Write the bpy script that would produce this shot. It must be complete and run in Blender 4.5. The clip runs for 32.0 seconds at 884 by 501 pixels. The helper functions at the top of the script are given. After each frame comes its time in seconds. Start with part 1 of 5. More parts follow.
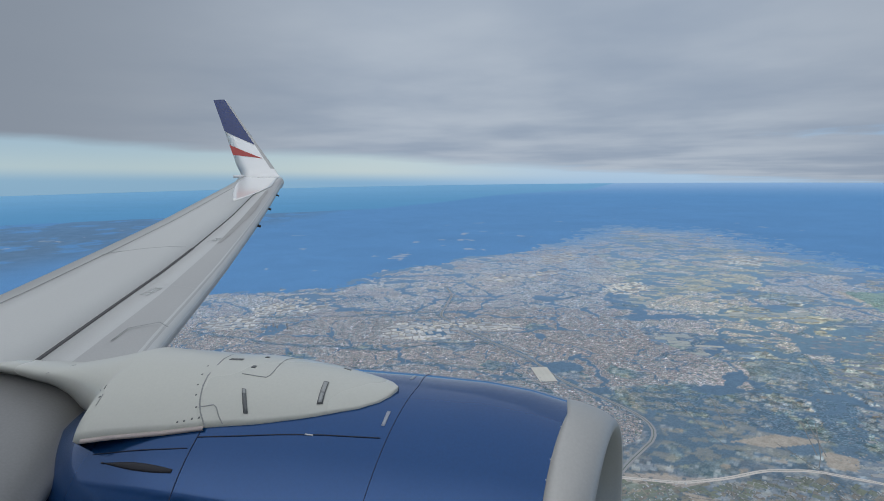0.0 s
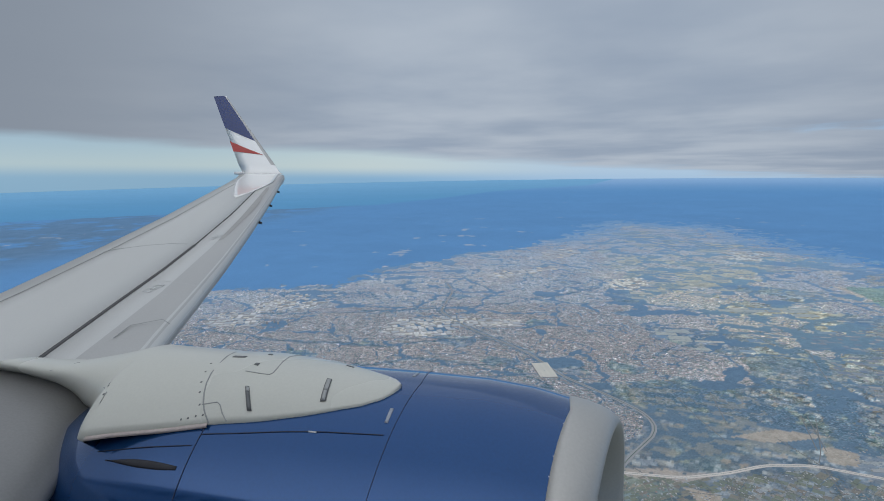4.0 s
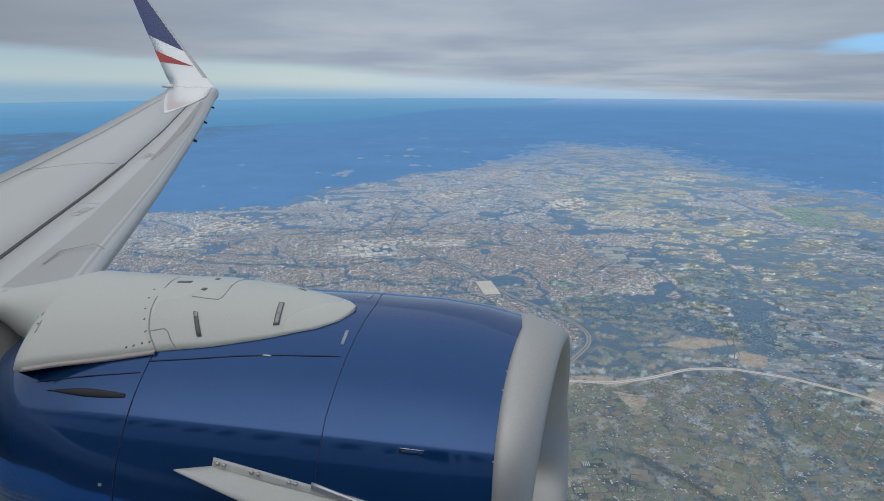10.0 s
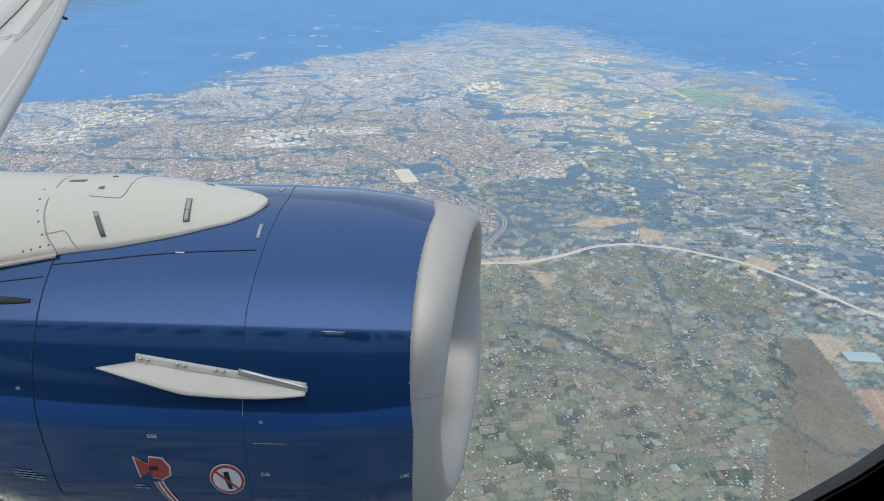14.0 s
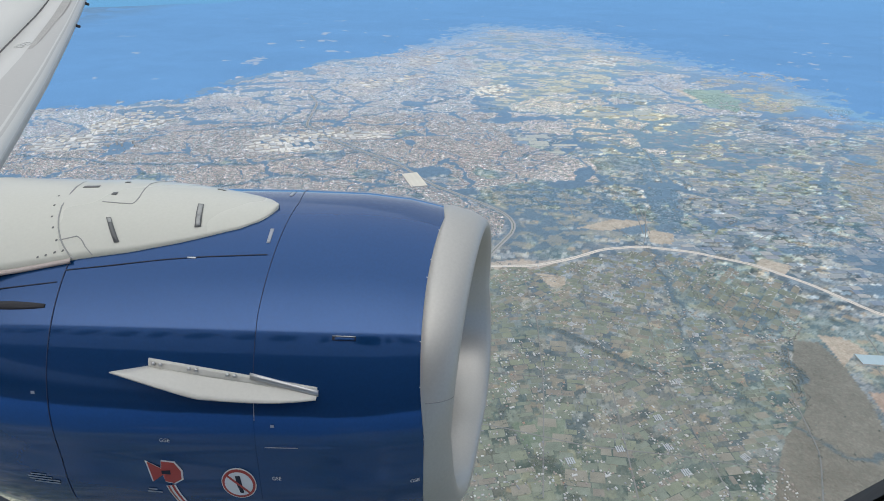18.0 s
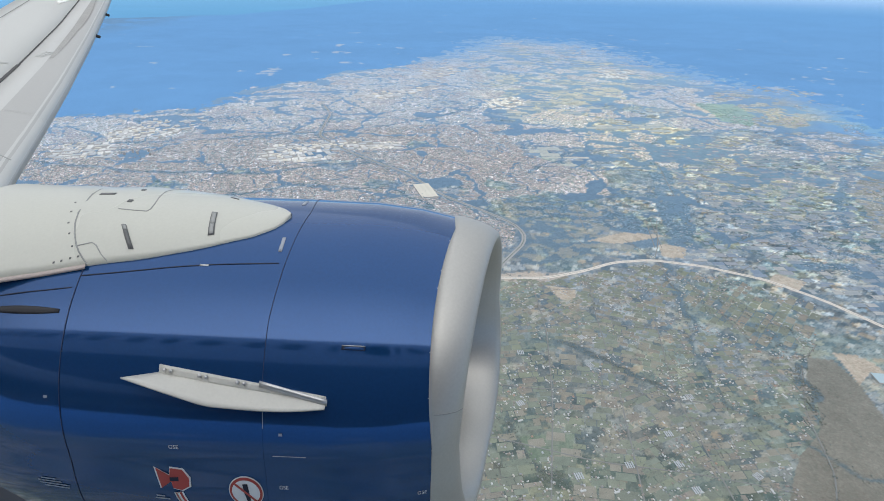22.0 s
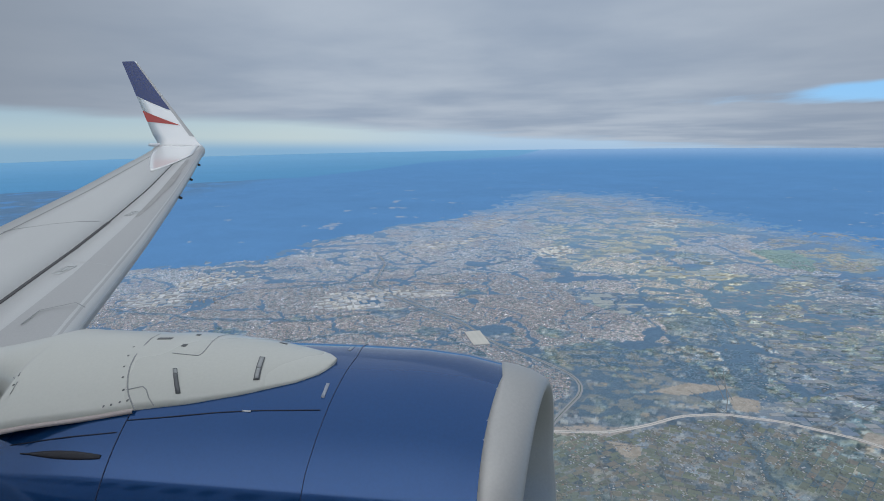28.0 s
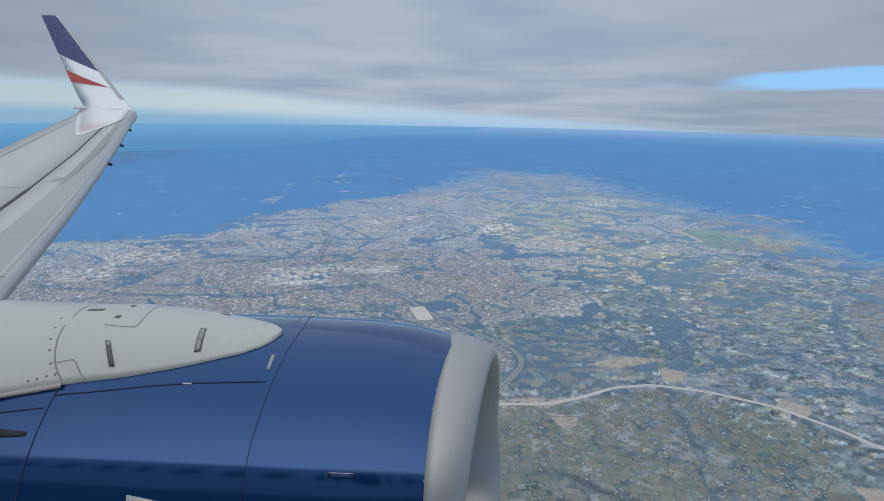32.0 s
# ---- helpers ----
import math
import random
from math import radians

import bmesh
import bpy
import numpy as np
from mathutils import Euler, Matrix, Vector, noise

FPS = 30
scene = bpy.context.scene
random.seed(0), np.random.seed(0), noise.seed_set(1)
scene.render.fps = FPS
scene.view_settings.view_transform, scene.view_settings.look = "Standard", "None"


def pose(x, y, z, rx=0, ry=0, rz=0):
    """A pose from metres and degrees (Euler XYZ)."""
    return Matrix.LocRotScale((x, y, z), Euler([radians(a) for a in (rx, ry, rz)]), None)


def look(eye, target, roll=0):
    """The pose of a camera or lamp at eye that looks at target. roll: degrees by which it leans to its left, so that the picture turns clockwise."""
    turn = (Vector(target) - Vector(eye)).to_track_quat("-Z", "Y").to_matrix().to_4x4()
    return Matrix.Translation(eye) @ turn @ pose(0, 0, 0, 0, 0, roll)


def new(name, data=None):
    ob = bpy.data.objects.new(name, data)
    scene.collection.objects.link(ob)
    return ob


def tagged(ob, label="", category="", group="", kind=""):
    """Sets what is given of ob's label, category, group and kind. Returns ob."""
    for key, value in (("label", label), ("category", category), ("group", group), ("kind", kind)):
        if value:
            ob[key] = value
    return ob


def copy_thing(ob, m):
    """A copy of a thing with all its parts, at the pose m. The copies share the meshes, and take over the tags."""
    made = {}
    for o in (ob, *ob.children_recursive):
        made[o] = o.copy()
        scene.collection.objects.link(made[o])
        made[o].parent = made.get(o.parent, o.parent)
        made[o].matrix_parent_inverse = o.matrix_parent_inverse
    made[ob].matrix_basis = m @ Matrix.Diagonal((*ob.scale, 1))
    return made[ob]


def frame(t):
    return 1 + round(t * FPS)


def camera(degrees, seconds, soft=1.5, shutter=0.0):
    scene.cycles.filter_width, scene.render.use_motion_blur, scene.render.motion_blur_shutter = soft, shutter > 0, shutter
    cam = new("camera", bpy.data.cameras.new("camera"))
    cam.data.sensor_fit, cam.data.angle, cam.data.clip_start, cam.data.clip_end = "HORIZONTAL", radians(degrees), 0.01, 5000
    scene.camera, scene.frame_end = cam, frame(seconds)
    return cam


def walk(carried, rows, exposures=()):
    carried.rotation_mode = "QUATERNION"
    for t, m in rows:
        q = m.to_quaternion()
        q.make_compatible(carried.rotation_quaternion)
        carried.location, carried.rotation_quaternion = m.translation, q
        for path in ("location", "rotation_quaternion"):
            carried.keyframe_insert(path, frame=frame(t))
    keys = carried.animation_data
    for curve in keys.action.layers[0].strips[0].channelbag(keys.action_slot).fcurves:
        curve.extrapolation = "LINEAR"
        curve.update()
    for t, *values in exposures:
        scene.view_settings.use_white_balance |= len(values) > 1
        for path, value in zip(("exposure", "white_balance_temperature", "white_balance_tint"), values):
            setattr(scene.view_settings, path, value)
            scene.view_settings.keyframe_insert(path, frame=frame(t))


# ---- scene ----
# The camera, held at a cabin window on the port side. x runs forward, y to port, z up.
PATH = [
    (0, 0.037, 1.613, -0.014, 81.72, 0.89, 13.53),
    (0.5, 0.04, 1.62, -0.027, 81.71, 1.22, 13.51),
    (1, 0.042, 1.619, -0.018, 81.87, 1.33, 13.57),
    (1.5, 0.041, 1.617, -0.007, 81.93, 1.7, 13.63),
    (2, 0.042, 1.613, -0.006, 81.95, 1.86, 13.65),
    (2.5, 0.035, 1.619, -0.007, 81.86, 1.61, 13.62),
    (3, 0.036, 1.611, 0, 81.69, 1.59, 13.54),
    (3.5, 0.029, 1.612, -0.005, 81.52, 1.32, 13.54),
    (5.5, 0.023, 1.59, 0.01, 80.44, 0.58, 13.6),
    (6, 0.023, 1.59, 0.016, 80.2, 1, 13.38),
    (6.5, 0.023, 1.606, 0.008, 80.08, 1.37, 13.26),
    (7, 0.024, 1.592, 0.011, 79.91, 0.98, 13.23),
    (7.5, 0.017, 1.597, 0.006, 79.67, 0.39, 13.3),
    (8, 0.021, 1.587, 0.003, 79.44, 0.28, 13.26),
    (8.5, 0.007, 1.599, 0.002, 78.85, 0.8, 12.91),
    (9, 0.004, 1.59, 0.003, 78.07, 0.09, 13.05),
    (9.5, -0.006, 1.626, -0.018, 77.3, 0.69, 12.73),
    (10, -0.041, 1.659, -0.016, 73.14, 0.08, 8.05),
    (10.5, -0.018, 1.677, -0.061, 64.99, -1.28, 0.99),
    (11, 0.005, 1.585, 0.006, 60.76, -2.56, 0.32),
    (11.5, -0.008, 1.584, 0.006, 60.85, -0.5, -0.87),
    (12, -0.007, 1.586, 0.006, 60.41, -1.77, -0.23),
    (12.5, -0.001, 1.576, 0.007, 60.81, -2.49, 0.1),
    (13, -0.007, 1.586, 0.008, 61.46, -2.02, -0.27),
    (13.5, 0.001, 1.567, 0.022, 61.75, -1.7, -0.23),
    (14, -0.003, 1.58, 0.019, 61.81, -1.15, -0.41),
    (14.5, -0.004, 1.575, 0.024, 61.88, -0.95, -0.37),
    (16.5, -0.009, 1.575, 0.028, 61.96, -0.53, -0),
    (17, -0.007, 1.575, 0.025, 61.99, -0.44, 0.09),
    (17.5, -0.007, 1.581, 0.024, 62.08, -0.4, 0.19),
    (18, -0.01, 1.582, 0.022, 62.15, -0.54, 0.28),
    (18.5, -0.009, 1.578, 0.02, 62.32, -0.65, 0.52),
    (19, -0.007, 1.57, 0.02, 62.47, -0.49, 0.55),
    (19.5, -0.007, 1.566, 0.01, 62.7, -0.59, 0.74),
    (20, -0.007, 1.566, 0.009, 62.78, -0.74, 1.03),
    (20.5, -0.004, 1.567, 0.015, 62.84, -0.47, 1.04),
    (21, -0.014, 1.574, 0.019, 63.01, -1.08, 1.44),
    (21.5, -0.016, 1.582, 0.021, 63.13, -0.82, 1.4),
    (22, -0.013, 1.579, 0.024, 63.25, -0.76, 1.56),
    (22.5, -0.008, 1.58, 0.019, 63.38, -0.62, 1.66),
    (23, -0.007, 1.583, 0.014, 63.64, -0.32, 1.69),
    (23.5, 0, 1.582, 0.009, 63.9, 0.13, 1.72),
    (24, -0.003, 1.586, 0.009, 64.1, -0.02, 1.93),
    (24.5, -0.002, 1.593, 0.016, 64.19, 0.03, 2.01),
    (26.5, 0.011, 1.628, -0.046, 67.24, 1.83, 1.78),
    (27, 0.033, 1.605, -0.032, 71.35, 0.89, 2.68),
    (27.5, 0.055, 1.561, 0.009, 76.98, -0.22, 5.66),
    (28, 0.022, 1.597, 0.004, 78.29, 0.99, 6.49),
    (28.5, -0.014, 1.657, -0.017, 78.65, 0.47, 5.9),
    (29, -0.034, 1.676, -0.031, 78.69, -0.23, 4.4),
    (29.5, -0.03, 1.662, -0.033, 78.75, 1.23, 3.34),
    (30, -0.042, 1.662, -0.032, 77.84, -0.22, 2.58),
    (30.5, -0.005, 1.625, -0.037, 77.65, 1.3, 2.09),
    (31, -0.041, 1.666, -0.043, 76.07, -0.15, 1.23),
    (31.5, -0.003, 1.628, -0.033, 75.65, -0.43, 1.31),
    (32, -0.01, 1.616, -0.038, 75.85, -0.92, 1.16),
]
TILT = (-0.106, 1.403, -0.003)
LENS = 76.74
cam = camera(LENS, 32.0, 0.9)
walk(cam, [(r[0], pose(*r[1:])) for r in PATH],
     [(0, -0.03, 6150, 10), (9.5, -0.03, 6150, 10), (10.0, 0.0, 6250, 10), (10.7, 0.52, 6550, 10), (17, 0.57, 6550, 10), (24.5, 0.64, 6450, 10), (26.5, 0.46, 6300, 10), (27.7, 0.0, 6100, 10), (29.5, 0.02, 6000, 10), (32, 0.04, 5980, 10)])

# ---- world, sun ----
GZ = -140.0          # height of the ground under the eye
SUN_EL, SUN_AZ = 58.0, 235.0


def build_world():
    w = bpy.data.worlds.new("sky")
    scene.world = w
    w.use_nodes = True
    nt = w.node_tree
    nt.nodes.clear()
    N, L = nt.nodes.new, nt.links.new

    def math_(op, a, b=None, clamp=False):
        n = N("ShaderNodeMath")
        n.operation, n.use_clamp = op, clamp
        for i, v in enumerate((a, b)):
            if v is None:
                continue
            if isinstance(v, (int, float)):
                n.inputs[i].default_value = v
            else:
                L(v, n.inputs[i])
        return n.outputs[0]

    def mix(fac, a, b):
        n = N("ShaderNodeMix")
        n.data_type = "RGBA"
        if isinstance(fac, (int, float)):
            n.inputs[0].default_value = fac
        else:
            L(fac, n.inputs[0])
        for i, v in ((6, a), (7, b)):
            if isinstance(v, tuple):
                n.inputs[i].default_value = (*v, 1)
            else:
                L(v, n.inputs[i])
        return n.outputs[2]

    def smooth(v, lo, hi):
        n = N("ShaderNodeMapRange")
        n.interpolation_type = "SMOOTHSTEP"
        n.inputs[1].default_value, n.inputs[2].default_value = lo, hi
        L(v, n.inputs[0])
        return n.outputs[0]

    tc = N("ShaderNodeTexCoord")
    sep = N("ShaderNodeSeparateXYZ")
    L(tc.outputs["Generated"], sep.inputs[0])
    x, y, z = sep.outputs
    elev = math_("MULTIPLY", math_("ARCSINE", z), 57.296)
    azim = math_("MULTIPLY", math_("ARCTAN2", math_("MULTIPLY", x, -1.0), y), 57.296)   # degrees aft of abeam
    sky = N("ShaderNodeTexSky")
    sky.sky_type, sky.sun_disc = "NISHITA", False
    sky.sun_elevation, sky.sun_rotation = radians(SUN_EL), radians(SUN_AZ)
    sky.altitude = 2500
    skyc = N("ShaderNodeVectorMath")
    skyc.operation = "SCALE"
    L(sky.outputs[0], skyc.inputs[0])
    skyc.inputs[3].default_value = 0.1
    # a layer of stratus, seen from below: its texture lies on a level sheet overhead
    zz = math_("MAXIMUM", math_("ADD", z, 0.07), 0.012)
    comb = N("ShaderNodeCombineXYZ")
    L(math_("DIVIDE", x, zz), comb.inputs[0])
    L(math_("DIVIDE", y, zz), comb.inputs[1])

    def noise(scale, detail, stretch, seed, rough=0.5):
        mp = N("ShaderNodeMapping")
        mp.inputs["Scale"].default_value = stretch
        mp.inputs["Location"].default_value = (seed, seed * 1.7, 0)
        mp.inputs["Rotation"].default_value = (0, 0, 0.35)
        L(comb.outputs[0], mp.inputs[0])
        n = N("ShaderNodeTexNoise")
        n.inputs["Scale"].default_value, n.inputs["Detail"].default_value, n.inputs["Roughness"].default_value = scale, detail, rough
        L(mp.outputs[0], n.inputs[0])
        return n.outputs[0]

    big = noise(0.35, 5, (1, 1, 1), 3.1)
    fine = noise(0.9, 4, (1, 0.6, 1), 7.7, 0.5)
    tone = math_("ADD", math_("MULTIPLY", big, 0.8), math_("MULTIPLY", fine, 0.2))
    # cloud is tinted darker aft and ahead, imitating the lens's darker corners
    thick = smooth(azim, 15.0, 55.0)
    cloud = mix(smooth(tone, 0.34, 0.66), (0.315, 0.37, 0.445), (0.455, 0.50, 0.55))
    cloud = mix(thick, cloud, (0.25, 0.28, 0.32))
    cloud = mix(math_("MULTIPLY", smooth(math_("MULTIPLY", azim, -1.0), 8.0, 40.0), 0.5), cloud, (0.235, 0.27, 0.325))
    cloud = mix(smooth(elev, 25.0, 60.0), cloud, (0.50, 0.54, 0.60))
    # the layer is thinner, so brighter, towards the sun on the far side of the fuselage
    lee = math_("MULTIPLY", smooth(math_("MULTIPLY", y, -1.0), 0.05, 0.75), smooth(elev, 8.0, 40.0))
    cloud = mix(lee, cloud, (1.22, 1.22, 1.24))
    # towards the horizon the layer ends; its rim is higher aft than ahead
    rim = math_("ADD", math_("MULTIPLY", azim, 0.068), -0.30)
    ragged = math_("MULTIPLY", math_("SUBTRACT", big, 0.5), 2.0)
    over = smooth(math_("SUBTRACT", math_("ADD", elev, ragged), rim), -0.35, 0.75)
    # a long gap in the layer ahead of abeam
    gx = math_("MULTIPLY", math_("ADD", azim, 40.0), 0.050)
    gy = math_("MULTIPLY", math_("SUBTRACT", math_("SUBTRACT", elev, 2.95), math_("MULTIPLY", math_("ADD", azim, 36.0), -0.015)), 1.05)
    gap = math_("ADD", math_("MULTIPLY", gx, gx), math_("MULTIPLY", gy, gy))
    gap = math_("SUBTRACT", gap, math_("MULTIPLY", math_("SUBTRACT", fine, 0.5), 2.2))
    over = math_("MULTIPLY", over, smooth(gap, 0.35, 1.3))
    low = mix(smooth(elev, 0.3, 3.2), (0.54, 0.63, 0.63), (0.44, 0.55, 0.62))
    # the far sea runs up into the sky
    brink = math_("SUBTRACT", elev, math_("MULTIPLY", math_("SUBTRACT", azim, 51.0), 0.029))
    low = mix(smooth(brink, -0.5, 0.9), (0.19, 0.40, 0.62), low)
    ahead = smooth(math_("MULTIPLY", azim, -1.0), -24.0, 6.0)
    clear = mix(math_("MULTIPLY", ahead, 0.8), low, (0.36, 0.53, 0.74))
    clear = mix(math_("MULTIPLY", smooth(elev, 1.2, 2.4), ahead), clear, (0.27, 0.55, 0.86))
    # the clear band too is darkened aft for the same lens falloff
    clear = mix(math_("MULTIPLY", smooth(azim, 12.0, 45.0), 0.38), clear, (0.24, 0.38, 0.45))
    clear = mix(0.15, clear, skyc.outputs[0])
    col = mix(over, clear, cloud)
    bg = N("ShaderNodeBackground")
    L(col, bg.inputs[0])
    bg.inputs[1].default_value = 1.0
    L(bg.outputs[0], N("ShaderNodeOutputWorld").inputs[0])


build_world()
sun = new("sun", bpy.data.lights.new("sun", "SUN"))
sun.data.energy, sun.data.angle, sun.data.color = 0.50, radians(160), (1.0, 0.96, 0.9)
# rotation 0 of the sky's sun is +y, turning towards +x
_az, _el = radians(SUN_AZ), radians(SUN_EL)
sun.matrix_world = look((math.sin(_az) * math.cos(_el) * 60, math.cos(_az) * math.cos(_el) * 60, math.sin(_el) * 60), (0, 0, 0))


# ---- materials ----
def shader(name, colour, rough=0.5, metal=0.0, vary=0.08, scale=6.0, bump=0.0, coat=0.0, fine=60.0, per=None, ior=1.45):
    """A surface with mottling at two scales; per: palette by which separate pieces differ."""
    m = bpy.data.materials.new(name)
    m.use_nodes = True
    nt = m.node_tree
    b = nt.nodes["Principled BSDF"]
    N, L = nt.nodes.new, nt.links.new
    tc = N("ShaderNodeTexCoord")
    src = tc.outputs["Object"]
    n1, n2 = N("ShaderNodeTexNoise"), N("ShaderNodeTexNoise")
    n1.inputs["Scale"].default_value, n1.inputs["Detail"].default_value = scale * 0.15, 4
    n2.inputs["Scale"].default_value, n2.inputs["Detail"].default_value = fine, 3
    L(src, n1.inputs[0])
    L(src, n2.inputs[0])
    hsv = N("ShaderNodeHueSaturation")
    mr = N("ShaderNodeMapRange")
    add = N("ShaderNodeMath")
    add.operation = "ADD"
    L(n1.outputs[0], add.inputs[0])
    L(n2.outputs[0], add.inputs[1])
    L(add.outputs[0], mr.inputs[0])
    mr.inputs[1].default_value, mr.inputs[2].default_value = 0.6, 1.4
    mr.inputs[3].default_value, mr.inputs[4].default_value = 1 - vary, 1 + vary
    L(mr.outputs[0], hsv.inputs["Value"])
    if per:
        geo, ramp = N("ShaderNodeNewGeometry"), N("ShaderNodeValToRGB")
        ramp.color_ramp.interpolation = "CONSTANT"
        while len(ramp.color_ramp.elements) < len(per):
            ramp.color_ramp.elements.new(0.5)
        for i, c in enumerate(per):
            ramp.color_ramp.elements[i].position = i / len(per)
            ramp.color_ramp.elements[i].color = (*c, 1)
        L(geo.outputs["Random Per Island"], ramp.inputs[0])
        L(ramp.outputs[0], hsv.inputs["Color"])
    else:
        hsv.inputs["Color"].default_value = (*colour, 1)
    L(hsv.outputs[0], b.inputs["Base Color"])
    rr = N("ShaderNodeMapRange")
    L(n1.outputs[0], rr.inputs[0])
    rr.inputs[3].default_value, rr.inputs[4].default_value = max(0.02, rough * 0.85), min(1, rough * 1.15)
    L(rr.outputs[0], b.inputs["Roughness"])
    b.inputs["Metallic"].default_value = metal
    b.inputs["IOR"].default_value = ior
    b.inputs["Coat Weight"].default_value = coat
    b.inputs["Coat Roughness"].default_value = 0.04
    if bump:
        bp = N("ShaderNodeBump")
        bp.inputs["Strength"].default_value, bp.inputs["Distance"].default_value = bump, 0.01
        L(n2.outputs[0], bp.inputs["Height"])
        L(bp.outputs[0], b.inputs["Normal"])
    return m


FAIR = shader("fairing_white_paint", (0.555, 0.56, 0.50), 0.28, 0, 0.04, 3, 0.0, 0.3)
WING = shader("wing_grey_paint", (0.53, 0.535, 0.51), 0.34, 0, 0.05, 3, 0.03)
SLAT = shader("slat_grey_paint", (0.54, 0.545, 0.525), 0.36, 0, 0.05, 3, 0.02)
WHITE = shader("white_gloss_paint", (0.86, 0.86, 0.83), 0.18, 0, 0.03, 3, 0.0, 0.6)
BLUE = shader("dark_blue_metallic_paint", (0.013, 0.070, 0.215), 0.08, 0.50, 0.09, 4, 0.0, 0.5)
HULL = shader("pale_grey_hull_paint", (0.52, 0.53, 0.56), 0.35, 0, 0.05, 3)
NAVY = shader("navy_paint", (0.025, 0.045, 0.15), 0.3, 0, 0.05, 3, 0.0, 0.2)
RED = shader("red_paint", (0.42, 0.06, 0.05), 0.35, 0, 0.05, 3)
METAL = shader("bare_lip_metal", (0.50, 0.49, 0.46), 0.42, 0.55, 0.06, 5, 0.03)
DARK = shader("dark_gap", (0.03, 0.03, 0.035), 0.7, 0, 0.1)
GAPGREY = shader("slat_gap_shadow", (0.075, 0.075, 0.075), 0.7, 0, 0.1)
SEAM = shader("seam_line", (0.012, 0.016, 0.035), 0.6, 0, 0.1)
COWL_SEAM = shader("cowl_joint_line", (0.022, 0.035, 0.085), 0.5, 0, 0.1)
BELLY = shader("darkened_belly_paint", (0.10, 0.115, 0.16), 0.35, 0, 0.05, 3)
RUBBER = shader("black_window_seal", (0.02, 0.02, 0.022), 0.6, 0, 0.1, 6, 0.05)
CABIN = shader("cabin_lining", (0.12, 0.12, 0.12), 0.7, 0, 0.05, 6, 0.05)
GLASS_DARK = shader("window_glass", (0.015, 0.017, 0.02), 0.08, 0, 0.05)
PRINT = shader("white_print", (0.75, 0.75, 0.75), 0.5, 0, 0.05)
PRINT_GREY = shader("pale_grey_print", (0.33, 0.36, 0.42), 0.5, 0, 0.05)
NOSE = shader("bare_slat_nose", (0.44, 0.44, 0.425), 0.38, 0.2, 0.06, 4, 0.03)
STEEL = shader("stainless_steel", (0.55, 0.55, 0.55), 0.35, 0.8, 0.05)


# ---- building blocks ----
def part(name, bm, material, parent, label="", smooth=True):
    me = bpy.data.meshes.new(name)
    bm.normal_update()
    bm.to_mesh(me)
    bm.free()
    if material:
        me.materials.append(material)
    if smooth:
        me.polygons.foreach_set("use_smooth", [True] * len(me.polygons))
    ob = new(name, me)
    if parent:
        ob.parent = parent
    if label:
        tagged(ob, label)
    return ob


def sheet(rows, closed=False):
    """A bmesh skin over rows of points."""
    bm = bmesh.new()
    vs = [[bm.verts.new(p) for p in r] for r in rows]
    for a, b in zip(vs, vs[1:]):
        n = len(a)
        for i in range(n if closed else n - 1):
            j = (i + 1) % n
            if (a[i].co - a[j].co).length + (b[i].co - b[j].co).length > 1e-6:
                bm.faces.new((a[i], a[j], b[j], b[i]))
    return bm


def slab(rows, thick):
    """The same skin given a thickness along its normals."""
    bm = sheet(rows)
    bm.normal_update()
    bmesh.ops.solidify(bm, geom=bm.faces[:], thickness=thick)
    return bm


def strip(points, normals, width, lift):
    """A narrow raised band along points that lie on a surface."""
    rows = []
    for i, p in enumerate(points):
        p, n = Vector(p), Vector(normals[i])
        d = (Vector(points[min(i + 1, len(points) - 1)]) - Vector(points[max(i - 1, 0)])).normalized()
        s = n.cross(d).normalized() * width / 2
        rows.append([p - s, p - s + n * lift, p + s + n * lift, p + s])
    return sheet(rows)


def interp(v, pairs):
    return float(np.interp(v, [p[0] for p in pairs], [p[1] for p in pairs]))


# ---- the airplane ----
airplane = new("airplane")
airplane.matrix_world = pose(0, 0, 0, *TILT)
tagged(airplane, "white and blue twin-engine jet airliner in flight, seen from its cabin", "airplane")

# engine nacelle
EY, EZ = 4.83, -2.45
PROFILE = [(-3.3, 0.72), (-2.9, 0.90), (-2.4, 1.01), (-2.0, 1.045), (-1.5, 1.07), (-0.95, 1.08), (-0.5, 1.078), (-0.2, 1.05), (0.04, 1.0)]


def skew(x):
    return 0.085 * max(0.0, min(1.0, (x + 0.9) / 0.9)) + 0.46 * max(0.0, x - 0.04)


def nac(x, ang, r=None, lift=0.0):
    """A point of the cowl: ang in degrees from the top, positive towards the cabin."""
    r = (interp(x, PROFILE) if r is None else r) + lift
    a = radians(ang)
    side = min(abs(ang) % 360, 360 - abs(ang) % 360)
    if 92 < side < 176:                 # fuller low down on both sides, flat underneath
        r *= 1 + 0.13 * math.sin(math.pi * (side - 92) / 84) ** 1.2
    dy, dz = -math.sin(a) * r, math.cos(a) * r
    low = 0.12 * max(0.0, -dz) * max(0.0, min(1.0, (x - 0.04) / 0.25))
    return Vector((x + skew(x) * dy + low, EY + dy, EZ + dz))


def nac_n(x, ang):
    a = radians(ang)
    return Vector((0.0, -math.sin(a), math.cos(a)))


def ring(x, r=None, n=96, lift=0.0):
    return [nac(x, 360 * i / n, r, lift) for i in range(n)]


def xs(a, b, n):
    return [a + (b - a) * i / (n - 1) for i in range(n)]


engine = new("engine_nacelle")
engine.parent = airplane
tagged(engine, "dark blue glossy engine nacelle with bare metal inlet lip")


